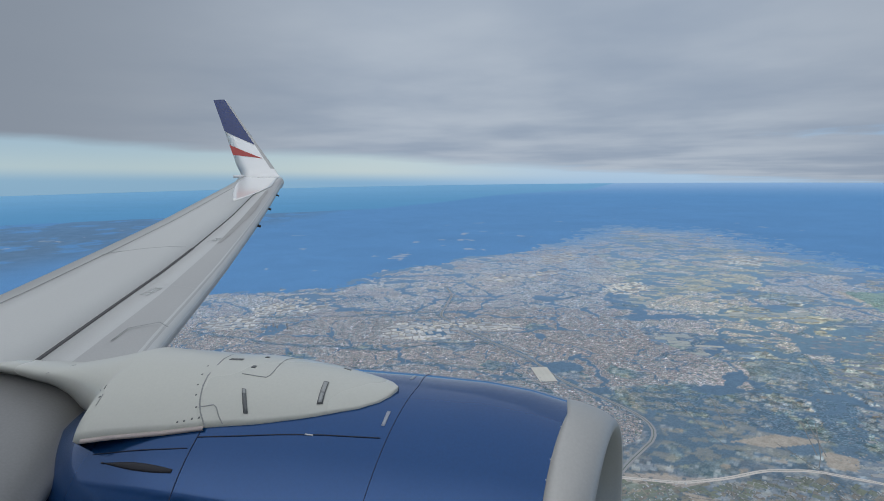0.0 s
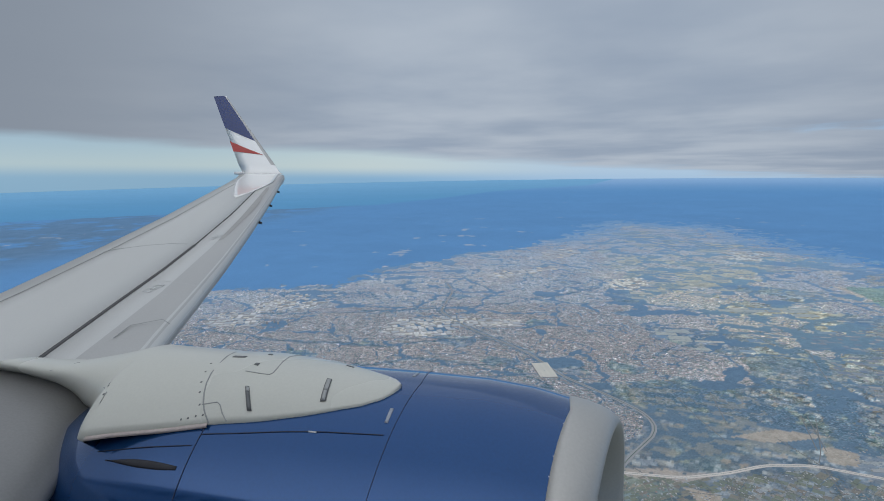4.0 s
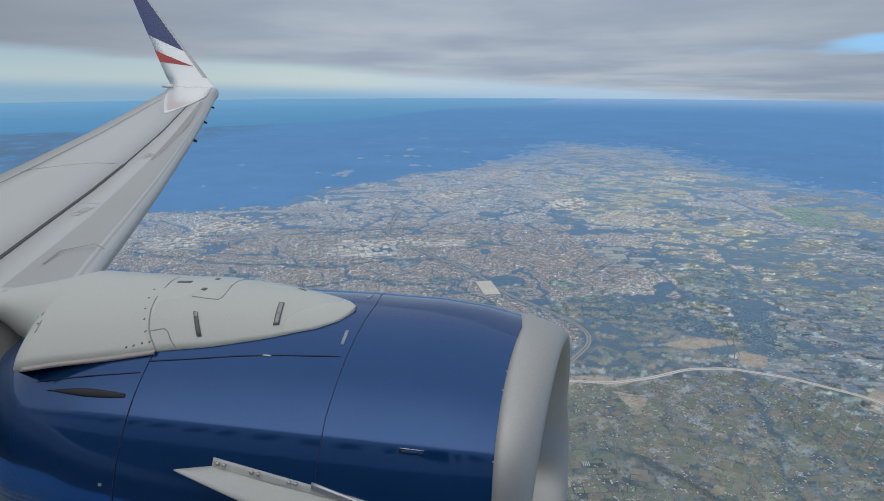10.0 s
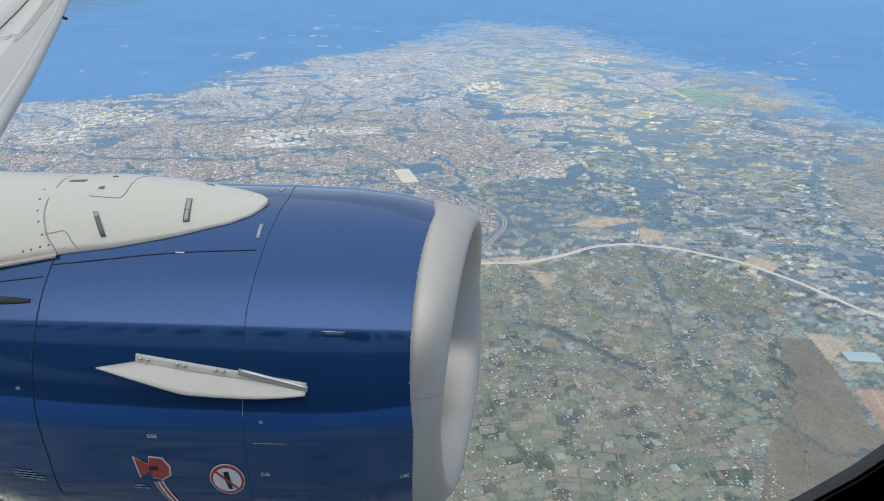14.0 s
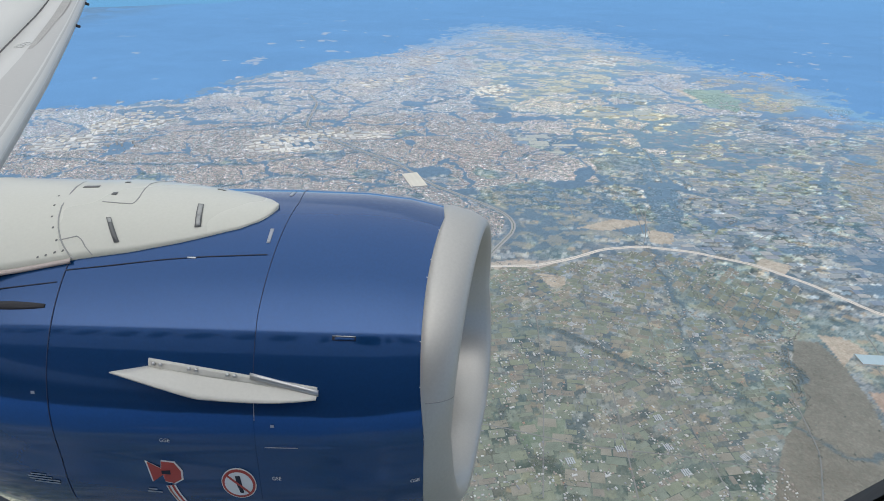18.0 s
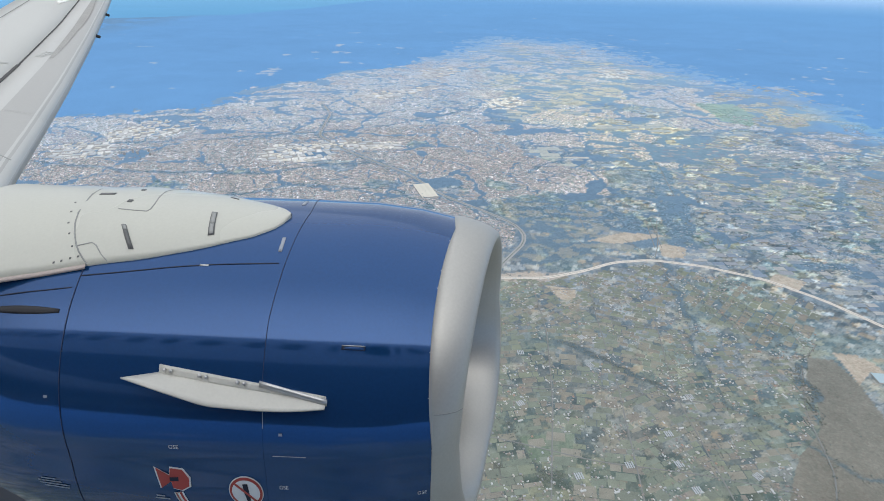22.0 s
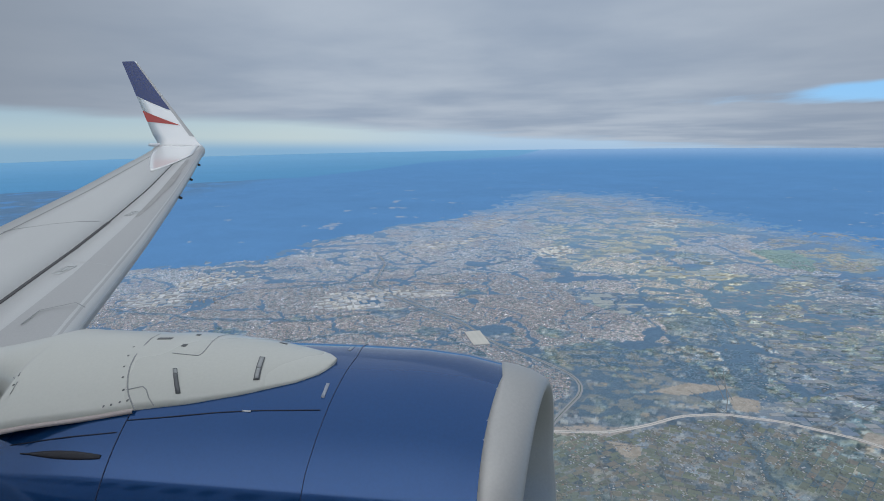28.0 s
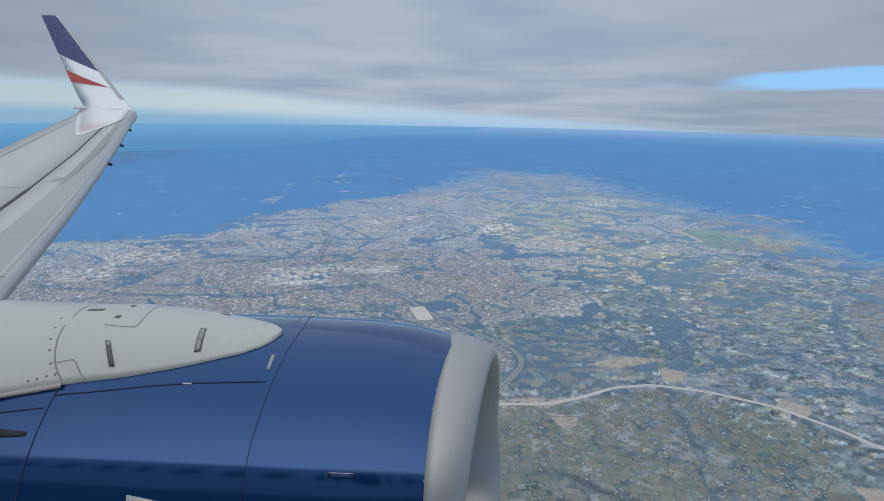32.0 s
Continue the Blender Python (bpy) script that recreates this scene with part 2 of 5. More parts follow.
def cowl_joint(ang):
    """Station of the joint between inlet and fan cowl: it leans forward over the top."""
    side = min(abs(ang) % 360, 360 - abs(ang) % 360)
    return -0.949 + 0.075 * max(0.0, 1 - side / 46.0)


joint = [[nac(cowl_joint(360 * i / 96) + d, 360 * i / 96) for i in range(96)] for d in (-0.0006, 0.0006)]


def lip_border(ang):
    """Station where the paint ends and the bare lip begins: further aft over the top."""
    side = min(abs(ang) % 360, 360 - abs(ang) % 360)
    return 0.04 - 0.05 * math.sin(math.pi * min(1.0, side / 84.0)) + 0.02 * max(0.0, min(1.0, (side - 70) / 60.0))


border = [[nac(lip_border(360 * i / 96) - d * k / 12, 360 * i / 96) for i in range(96) for d in (lip_border(360 * i / 96) + 0.855,)] for k in range(13)]
part("inlet_cowl", sheet([joint[1]] + border[::-1], True), BLUE, engine)
part("fan_cowl", sheet([ring(x) for x in xs(-2.05, -0.97, 12)] + [joint[0]], True), BLUE, engine)
part("reverser_cowl", sheet([ring(x) for x in xs(-3.3, -2.0512, 10)], True), BLUE, engine)
LIP = [(0.042, 1.004), (0.10, 0.992), (0.17, 0.970), (0.23, 0.940), (0.27, 0.908), (0.287, 0.88), (0.285, 0.855), (0.26, 0.825), (0.21, 0.80),
       (0.14, 0.782), (0.0, 0.772), (-0.3, 0.775)]
lip_edge = [[nac(lip_border(360 * i / 96), 360 * i / 96, None, h) for i in range(96)] for h in (-0.002, 0.003)]
lip = part("inlet_lip", sheet(lip_edge + [ring(x, r, lift=0.003) for x, r in [(0.062, 1.0)] + LIP[1:]], True), METAL, engine, "bare grey metal inlet lip")
LIP_SEAM = shader("lip_joint_line", (0.33, 0.33, 0.32), 0.6, 0.3, 0.1)
part("seam", strip([nac(x, 71 + 2 * x, r, 0.004) for x, r in LIP[:11]], [nac_n(0, 71)] * 11, 0.004, 0.003), LIP_SEAM, lip)
for ang in (9, 24, 31, 52, 66, 84):
    b = lip_border(ang) - 0.003
    part("paint_chip", slab([[nac(b + 0.003 * (i - 1), ang + 0.16 * (j - 1), None, 0.001) for j in range(3)] for i in range(3)], 0.002), PRINT, lip)
part("inlet_duct", sheet([ring(x, r) for x, r in [(-0.3, 0.775), (-0.8, 0.79), (-0.82, 0.3), (-0.82, 0.01)]], True), DARK, engine)
part("core_nozzle", sheet([ring(x, r) for x, r in [(-3.28, 0.72), (-3.28, 0.55), (-4.2, 0.42), (-4.2, 0.05)]], True), METAL, engine)


def on_cowl(name, x, ang, dx, da, mat, parent, lift=0.004, label="", n=4):
    """A small flush patch on the cowl: dx along the axis, da round it."""
    rows = [[nac(x - dx / 2 + dx * i / n, ang - da / 2 + da * j / n, None, lift) for j in range(n + 1)] for i in range(n + 1)]
    return part(name, slab(rows, 0.006), mat, parent, label)


# white pylon fairing that lies over the nacelle's top
EDGE_IN = [(-4.1, 14.0), (-3.7, 17.5), (-3.54, 19.2), (-3.28, 21.5), (-3.07, 25.4), (-2.93, 29.5), (-2.89, 31.5), (-2.86, 40.5), (-2.63, 37.0), (-2.49, 35.3), (-2.28, 32.7), (-2.05, 30.0),
           (-1.94, 28.9), (-1.727, 27.0), (-1.44, 22.9), (-1.157, 16.8), (-1.05, 12.8), (-1.01, 9.8), (-0.985, 6.4), (-0.979, 4.6)]
EDGE_OUT = [(-4.1, -45.0), (-2.9, -41.0), (-2.04, -30.0), (-1.78, -22.5), (-1.54, -15.0), (-1.3, -7.6), (-1.134, -2.9), (-1.04, 0.3), (-1.0, 2.6), (-0.985, 3.7), (-0.979, 4.4)]
H_TOP = [(-4.0, -0.02), (-3.3, 0.04), (-3.0, 0.07), (-2.4, 0.085), (-2.0, 0.075), (-1.5, 0.045), (-1.2, 0.025), (-0.985, 0.012)]


def fairing_angle(x, s):
    a, b = interp(x, EDGE_OUT), interp(x, EDGE_IN)
    return (a + b) / 2 + (b - a) / 2 * max(-1.0, min(1.0, s))


def fs(x, ang):
    """Where across the fairing an angle lies: 1 at its cabin-side edge."""
    a, b = interp(x, EDGE_OUT), interp(x, EDGE_IN)
    return (ang - (a + b) / 2) / ((b - a) / 2)


# where the cabin-side edge of the fairing's aft end meets the inboard wing
AFT = [(-4.1, -4.55, -1.62), (-3.7, -4.13, -1.63), (-3.54, -3.98, -1.65), (-3.28, -3.755, -1.68), (-3.07, -3.6, -1.746), (-2.93, -3.52, -1.83), (-2.89, -3.46, -1.86)]


def fairing_point(x, s, lift=0.0):
    a = fairing_angle(x, s)
    h = 0.012 + interp(x, H_TOP) * (1 - min(1.0, abs(s)) ** 2.4) ** 0.8
    if abs(s) > 1:
        h = -0.03                       # the skirt goes down into the cowl
    r = interp(max(x, -2.3), PROFILE) + h + lift
    drop = max(0.0, min(1.0, (-2.95 - x) / 0.6))
    p = nac(x, a, r)
    p.z -= drop * 0.12 * (1 - max(-1.0, min(1.0, s)))
    if s > 0 and x < -2.86:
        w = min(1.0, s) ** 7 * min(1.0, (-2.86 - x) / 0.03)
        q = Vector((interp(x, [(a[0], a[1]) for a in AFT]), 4.845, interp(x, [(a[0], a[2]) for a in AFT]) + 0.012))
        p = p * (1 - w) + q * w
        if s > 1:
            p += Vector((-0.08, 0.10, -0.12))   # it turns in under the wing
    return p


def fairing_line(pairs, width=0.008, lift=0.003):
    pairs = [(x, fs(x, a)) for x, a in pairs]
    pts = [fairing_point(x, t) for x, t in pairs]
    ns = [nac_n(x, fairing_angle(x, t)) for x, t in pairs]
    return strip(pts, ns, width, lift)


FX = xs(-4.05, -2.95, 16) + xs(-2.93, -2.85, 7) + xs(-2.8, -1.25, 22) + xs(-1.22, -1.02, 10) + [-1.005, -0.993, -0.985, -0.980]
FS = [-1.02] + xs(-1, 1, 29) + [1.02]
fair = part("pylon_fairing", sheet([[fairing_point(x, t) for t in FS] for x in FX]), FAIR, airplane, "white pylon fairing over the engine")


GREYSEAM = shader("grey_seam", (0.30, 0.31, 0.30), 0.6, 0, 0.1)
part("seam", fairing_line([(-2.32, -26), (-2.315, -16), (-2.305, -8), (-2.285, -2), (-2.265, 2), (-2.23, 11), (-2.20, 16), (-2.165, 20.2), (-2.13, 23.6), (-2.10, 26), (-2.06, 28.4), (-2.035, 29.8)]), GREYSEAM, fair)
part("seam", fairing_line([(-2.13, 24.3), (-2.04, 23.0), (-2.01, 23.9), (-1.97, 26.5), (-1.925, 28.6)], 0.006), GREYSEAM, fair)
part("seam", fairing_line([(-2.003, 9.0), (-1.91, 9.4), (-1.825, 9.6), (-1.813, 8.4), (-1.815, 5.8), (-1.835, 0), (-1.85, -5.7), (-1.84, -9.3), (-1.80, -13)], 0.006), GREYSEAM, fair)
part("seam", fairing_line([(-2.89, 29.9), (-2.82, 28.2), (-2.83, 24.0), (-2.90, 20.6)], 0.006), GREYSEAM, fair)
part("seam", fairing_line([(-3.54, 18.6), (-3.50, 12.0), (-3.42, 4.0)], 0.006), GREYSEAM, fair)


VENT_PALE = shader("vent_pale", (0.36, 0.37, 0.36), 0.5, 0, 0.1)
VENT_DARK = shader("vent_dark", (0.14, 0.145, 0.145), 0.6, 0, 0.1)


def vent_slot(a, b, width, pale):
    """A louvred vent between two places: a pale plate above a dark slot, both with a thin dark rim."""
    for k, (u0, u1, w, mat, nm) in enumerate(((0.0, 1.0, 1.0, VENT_DARK, "vent_rim"), (0.04, pale, 0.72, VENT_PALE, "vent_plate"), (pale + 0.03, 0.96, 0.60, VENT_DARK if pale < 0.5 else VENT_PALE, "vent_slot"))):
        rows = []
        for u in xs(u0, u1, 5):
            x, ang = a[0] + (b[0] - a[0]) * u, a[1] + (b[1] - a[1]) * u
            rows.append([fairing_point(x + width * w * (i - 1) / 2, fs(x, ang), 0.003 + 0.002 * k) for i in range(3)])
        part(nm, slab(rows, 0.004), mat, fair)


vent_slot((-1.905, 16.2), (-1.805, 24.7), 0.028, 0.22)
vent_slot((-1.423, 8.4), (-1.383, 18.3), 0.034, 0.55)
for x, a, dx, da in ((-2.184, -1.9, 0.10, 1.6), (-1.978, 4.1, 0.03, 1.6), (-1.998, -6.2, 0.03, 1.4), (-1.39, -4.6, 0.06, 1.0)):
    part("vent_slot", slab([[fairing_point(x + dx * (i - 1) / 2, fs(x, a + da * (j - 1) / 2), 0.003) for j in range(3)] for i in range(3)], 0.004), VENT_DARK, fair)
for x, a in ((-2.313, 5.1), (-2.282, 10.4), (-2.243, 15.7), (-2.2, 20.0), (-2.148, 24.4), (-2.094, 27.6), (-2.137, 28.2), (-2.183, 29.1), (-2.225, 29.7), (-2.86, 21.5), (-2.84, 25.0)):
    part("fastener", slab([[fairing_point(x + 0.005 * (i - 1), fs(x, a + 0.3 * (j - 1)), 0.002) for j in range(3)] for i in range(3)], 0.003), VENT_DARK, fair)
# pinkish sealant strip under the fairing's aft edge
SEAL = shader("pale_pink_sealant", (0.44, 0.38, 0.355), 0.6, 0, 0.12, 8, 0.05)
part("edge_seal", strip([nac(x, interp(x, EDGE_IN) + 0.5, interp(max(x, -2.3), PROFILE) + 0.004) for x in xs(-2.8, -2.04, 12)], [nac_n(x, 34) for x in xs(-2.8, -2.04, 12)], 0.024, 0.014), SEAL, fair)


# details of the cowl
def cowl_line(name, pairs, width=0.008, mat=None):
    return part(name, strip([nac(x, a, None, 0.0) for x, a in pairs], [nac_n(x, a) for x, a in pairs], width, 0.0025), mat or SEAM, engine)


cowl_line("seam", [(x, interp(x, [(-2.06, 33.4), (-1.85, 32.0), (-1.56, 29.8), (-1.32, 28.3), (-0.96, 27.0)])) for x in xs(-2.05, -0.955, 14)], 0.006)
cowl_line("seam", [(-2.055, a) for a in xs(31, 110, 24)], 0.004, COWL_SEAM)
cowl_line("seam", [(cowl_joint(a), a) for a in xs(-30, 62, 40)], 0.003, COWL_SEAM)
cowl_line("seam", [(-2.75 + 0.67 * k, 42 - 4.7 * k) for k in xs(0, 1, 8)], 0.006)
on_cowl("latch_plate", -1.37, 28.7, 0.05, 0.5, STEEL, engine)
on_cowl("vent_plate", -0.446, 51.8, 0.135, 1.3, SEAM, engine, 0.003)
on_cowl("vent_lip", -0.440, 51.9, 0.11, 0.7, BLUE, engine, 0.005)
on_cowl("vent_rim", -0.446, 51.2, 0.135, 0.2, STEEL, engine, 0.006)
on_cowl("vent_plate", -0.966, 19.6, 0.020, 6.0, PRINT_GREY, engine)
on_cowl("vent_plate", -0.955, -8.0, 0.02, 5.0, PRINT_GREY, engine)
# dark scoop beside the reverser
scoop = [[nac(-2.64 + 0.53 * i / 8, 44.8 + 1.3 * (j - 2) / 2 * math.sin(math.pi * (0.15 + 0.85 * (1 - i / 8))), None, 0.003 + 0.012 * math.sin(math.pi * j / 4) * (1 - i / 9)) for j in range(5)] for i in range(9)]
part("scoop", slab(scoop, 0.004), DARK, engine)

# vortex strake on the cabin side, with a bolted flange
STRAKE = shader("strake_cream_paint", (0.60, 0.59, 0.54), 0.4, 0, 0.05, 5, 0.03)


def strake_base(u):
    return nac(-1.50 + 0.92 * u, 61.0 + 5.7 * u)


def strake_tip(u):
    w = 0.05 + 0.120 * math.sin(math.pi * min(1.0, 0.18 + 0.82 * (1 - u) ** 0.9) * 0.5) * (1 - 0.8 * u ** 8)
    x = -1.50 + 0.92 * u - 0.135 * (1 - u) ** 2.2
    b = nac(x, 61.2 + 5.7 * u)
    n = nac_n(x, 62)
    return b + n * (w * 0.80) + Vector((0, -0.15, -0.99)) * (w * 0.66 * min(1.0, 0.06 + 2.6 * u))


strake = part("strake", slab([[strake_base(u) + (strake_tip(u) - strake_base(u)) * k for k in xs(0, 1, 6)] for u in xs(0, 1, 22)], 0.008), STRAKE, engine, "cream vortex strake")
part("flange", slab([[nac(-1.50 + 0.92 * u, 61.0 + 5.7 * u + d, None, 0.010) for d in xs(-2.2 * (1 - 0.5 * u), 0.8, 4)] for u in xs(0, 1, 16)], 0.010), STRAKE, strake)
part("trim_plate", slab([[nac(-0.96 + 0.39 * u, 62.2 + 4.4 * u + d, None, 0.020) for d in xs(-0.3, 1.4, 3)] for u in xs(0, 1, 8)], 0.008), STEEL, strake)


def disc(centre, n, rad, thick):
    bm = bmesh.new()
    bmesh.ops.create_cone(bm, cap_ends=True, segments=14, radius1=rad, radius2=rad * 0.8, depth=thick)
    bmesh.ops.transform(bm, matrix=Matrix.Translation(centre) @ Vector(n).to_track_quat("Z", "Y").to_matrix().to_4x4(), verts=bm.verts[:])
    return bm


for u in (0.035, 0.075, 0.24, 0.28, 0.46, 0.50):
    part("bolt", disc(nac(-1.50 + 0.92 * u, 60.0 + 5.7 * u, None, 0.022), nac_n(0, 60), 0.011, 0.01), STEEL, strake)


# markings on the cowl
def decal(name, outline, mat, lift=0.003, label=""):
    """A painted marking; its outline as pairs of station and angle."""
    bm = bmesh.new()
    cx, ca = sum(p[0] for p in outline) / len(outline), sum(p[1] for p in outline) / len(outline)
    mid = bm.verts.new(nac(cx, ca, None, lift))
    vs = [bm.verts.new(nac(x, a, None, lift)) for x, a in outline]
    for p, q in zip(vs, vs[1:] + vs[:1]):
        bm.faces.new((mid, p, q))
    return part(name, bm, mat, engine, label)


def oval(x, a, dx, da, n=36):
    return [(x + dx * math.cos(2 * math.pi * i / n), a + da * math.sin(2 * math.pi * i / n)) for i in range(n)]


def grow(outline, k):
    cx, ca = sum(p[0] for p in outline) / len(outline), sum(p[1] for p in outline) / len(outline)
    return [(cx + (x - cx) * k, ca + (a - ca) * k) for x, a in outline]


SX, SA = -1.068, 98.9
decal("sign_disc", oval(SX, SA, 0.098, 5.6), PRINT, 0.003, "round white warning sign with red ring")
decal("sign_ring", oval(SX, SA, 0.093, 5.2), RED, 0.005)
decal("sign_field", oval(SX, SA, 0.079, 4.3), PRINT, 0.007)
decal("sign_bar", [(SX - 0.016, SA - 3.0), (SX + 0.012, SA - 3.1), (SX + 0.020, SA + 0.3), (SX + 0.024, SA + 3.2), (SX + 0.004, SA + 3.2), (SX - 0.010, SA + 0.3)], SEAM, 0.009)
decal("sign_slash", [(SX - 0.066, SA - 2.9), (SX - 0.058, SA - 3.5), (SX + 0.068, SA + 2.9), (SX + 0.060, SA + 3.5)], RED, 0.011)
HX, HA = -1.462, 95.5
bow = [(HX - 0.105, HA - 3.2), (HX - 0.03, HA - 0.9), (HX - 0.022, HA - 3.6), (HX + 0.045, HA - 3.2), (HX + 0.078, HA - 0.4), (HX + 0.075, HA + 2.6), (HX + 0.03, HA + 4.2), (HX - 0.018, HA + 3.6), (HX - 0.025, HA + 1.2), (HX - 0.085, HA + 3.9)]
decal("hoist_mark_border", grow(bow, 1.12), PRINT, 0.003, "red marking with white border")
decal("hoist_mark", bow, RED, 0.006)
decal("hoist_mark_bar", [(HX - 0.03, HA - 0.3), (HX + 0.02, HA - 0.6), (HX + 0.02, HA + 0.9), (HX - 0.03, HA + 0.9)], SEAM, 0.008)
for k, (w, mat) in enumerate(((0.028, PRINT), (0.019, RED), (0.006, PRINT))):
    rows = [(HX + 0.005 + 0.17 * u ** 1.2, HA + 5.2 + 21 * u) for u in xs(0, 1, 12)]
    part("marking_stripe", strip([nac(x, a, None, 0.001) for x, a in rows], [nac_n(x, a) for x, a in rows], w * 2, 0.002 + 0.002 * k), mat, engine)


def print_bars(x, a, lines, dx, da):
    """Lettering too small to read, as bars."""
    for k, (x0, w) in enumerate(lines):
        decal("print_bar", [(x + x0, a + da * k), (x + x0 + w, a + da * k), (x + x0 + w, a + da * k + da * 0.55), (x + x0, a + da * k + da * 0.55)], PRINT_GREY, 0.003)


print_bars(-2.29, 100.6, [(0.02, 0.09), (0.0, 0.14), (0.005, 0.18), (0.03, 0.15)], 0, 1.0)
print_bars(-1.60, 102.4, [(0.01, 0.05), (0.0, 0.085)], 0, 1.0)
for x, a in ((-0.857, 77.2), (-2.145, 70.0)):
    print_bars(x, a, [(0.0, 0.022)], 0, 1.6)


def cowl_text(words, x, a, size):
    """Lettering that follows the cowl."""
    cu = bpy.data.curves.new("lettering", "FONT")
    cu.body, cu.size, cu.align_x, cu.align_y = words, size, "CENTER", "CENTER"
    tmp = bpy.data.objects.new("lettering", cu)
    me = bpy.data.meshes.new_from_object(tmp)
    bpy.data.objects.remove(tmp)
    for v in me.vertices:
        v.co = nac(x + v.co.x, a - math.degrees(v.co.y / 1.07), None, 0.003)
    me.materials.append(PRINT)
    ob = new("lettering", me)
    ob.parent = engine
    tagged(ob, "small white letters on the cowl")


for x, a in ((-1.44, 83.8), (-0.849, 96.7), (0.0, 100.5)):
    cowl_text("GSE", x, a, 0.034)
# faint outline of an access panel behind the strake
for pairs in ([(-0.945, a) for a in xs(66, 76, 6)], [(x, 68.0) for x in xs(-0.92, -0.62, 8)], [(x, 85.0) for x in xs(-0.90, -0.70, 6)]):
    cowl_line("seam", pairs, 0.003, PRINT_GREY)


# wing
def wz(y):
    return -0.32 + 0.13 * (max(y, 4.95) - 16.86) + 0.03 * min(0.0, y - 4.95)


LE = [(1.5, -1.55), (4.0, -2.90), (4.5, -3.16), (4.9, -3.42), (5.79, -3.78), (6.37, -4.02), (7.31, -4.38), (8.66, -4.91), (10.98, -5.88), (13.46, -6.96), (16.2, -8.2), (16.9, -8.46)]
GAP = [(1.5, -3.3), (4.0, -4.25), (5.11, -4.58), (5.96, -4.83), (6.83, -5.09), (8.0, -5.43), (9.23, -5.84), (11.39, -6.62), (13.78, -7.60), (15.0, -8.04), (16.2, -8.46), (16.9, -8.72)]
TE = [(1.5, -6.6), (5.0, -6.5), (6.77, -6.75), (9.08, -7.3), (11.05, -7.83), (14.5, -8.92), (15.4, -9.2), (16.3, -9.55), (16.9, -9.95)]


def wing_section(y):
    """Points over the wing from trailing edge, over the top and round the leading edge to the trailing edge again."""
    le, gap, te, z = interp(y, LE), interp(y, GAP), interp(y, TE), wz(y)
    c = le - te
    t = 0.11 * c
    top = [(te, z - 0.02 * c), (te + 0.25 * c, z + 0.0), (te + 0.5 * c, z + 0.006 * c)]
    return le, gap, te, z, c, t, top


YS = [1.5, 2.5, 3.5, 4.3, 4.95, 5.5, 6.2, 7.0, 8.0, 9.0, 10.0, 11.0, 12.0, 13.0, 14.0, 15.0, 15.8, 16.6]


def box_row(y):
    le, gap, te, z, c, t, top = wing_section(y)
    g = gap - 0.015
    return [Vector((te - 0.06, y, z - 0.004 * c)), Vector((te + (g - te) * 0.3, y, z + 0.006)), Vector((te + (g - te) * 0.65, y, z + 0.006)), Vector((g, y, z)),
            Vector((g, y, z - 0.6 * t)), Vector((te + (g - te) * 0.5, y, z - 0.9 * t)), Vector((te, y, z - 0.02 * c - 0.01))]


def slat_row(y):
    le, gap, te, z, c, t, top = wing_section(y)
    g = gap + 0.015
    w = le - g
    return [Vector((g, y, z - 0.6 * t)), Vector((g, y, z)), Vector((g + 0.35 * w, y, z - 0.004)), Vector((g + 0.7 * w, y, z - 0.02)), Vector((g + 0.88 * w, y, z - 0.045)),
            Vector((g + 0.96 * w, y, z - 0.08)), Vector((le, y, z - 0.14)), Vector((le - 0.02, y, z - 0.21)), Vector((g + 0.8 * w, y, z - 0.27)), Vector((g + 0.3 * w, y, z - 0.33))]


wing = part("wing", sheet([box_row(y) for y in YS], True), WING, airplane, "pale grey painted wing with dark slat gap")
bounds = [5.0, 7.6, 10.4, 13.2, 16.6]
for a, b in zip(bounds, bounds[1:]):
    part("slat", sheet([slat_row(y) for y in xs(a + 0.002, b - 0.002, 8)], True), SLAT, wing)
for y0, y1, width in ((1.5, 9.2, 0.050), (9.2, 15.6, 0.020)):
    ys = xs(y0, y1, 14)
    part("slat_gap", strip([Vector((interp(y, GAP), y, wz(y) - 0.002)) for y in ys], [(0, 0, 1)] * len(ys), width, 0.006), GAPGREY, wing, "dark gap behind the slats")


# bare metal noses of the slats: they narrow towards the tip
# their darker tone also stands in for shade on the turned-down edge
def nose_from(y):
    return interp(y, [(5.0, -4.2), (5.88, -4.44), (7.25, -4.83), (9.14, -5.49), (11.19, -6.29), (14.58, -7.71), (16.6, -8.42)])


for a, b in zip(bounds, bounds[1:]):
    rows = []
    for y in xs(a + 0.002, b - 0.002, 8):
        le, gap, te, z, c, t, top = wing_section(y)
        g, w = gap + 0.015, le - gap - 0.015
        prof = [(g, z), (g + 0.35 * w, z - 0.004), (g + 0.7 * w, z - 0.02), (g + 0.88 * w, z - 0.045), (g + 0.96 * w, z - 0.08), (le, z - 0.14), (le - 0.02, z - 0.21)]
        x0 = min(nose_from(y), le - 0.05)
        rows.append([Vector((x, y, interp(x, prof[:6]) + 0.004)) for x in xs(x0, le, 8)] + [Vector((le + 0.003, y, z - 0.15)), Vector((le - 0.02, y, z - 0.22))])
    part("slat_nose", sheet(rows), NOSE, wing, "bare metal slat nose")

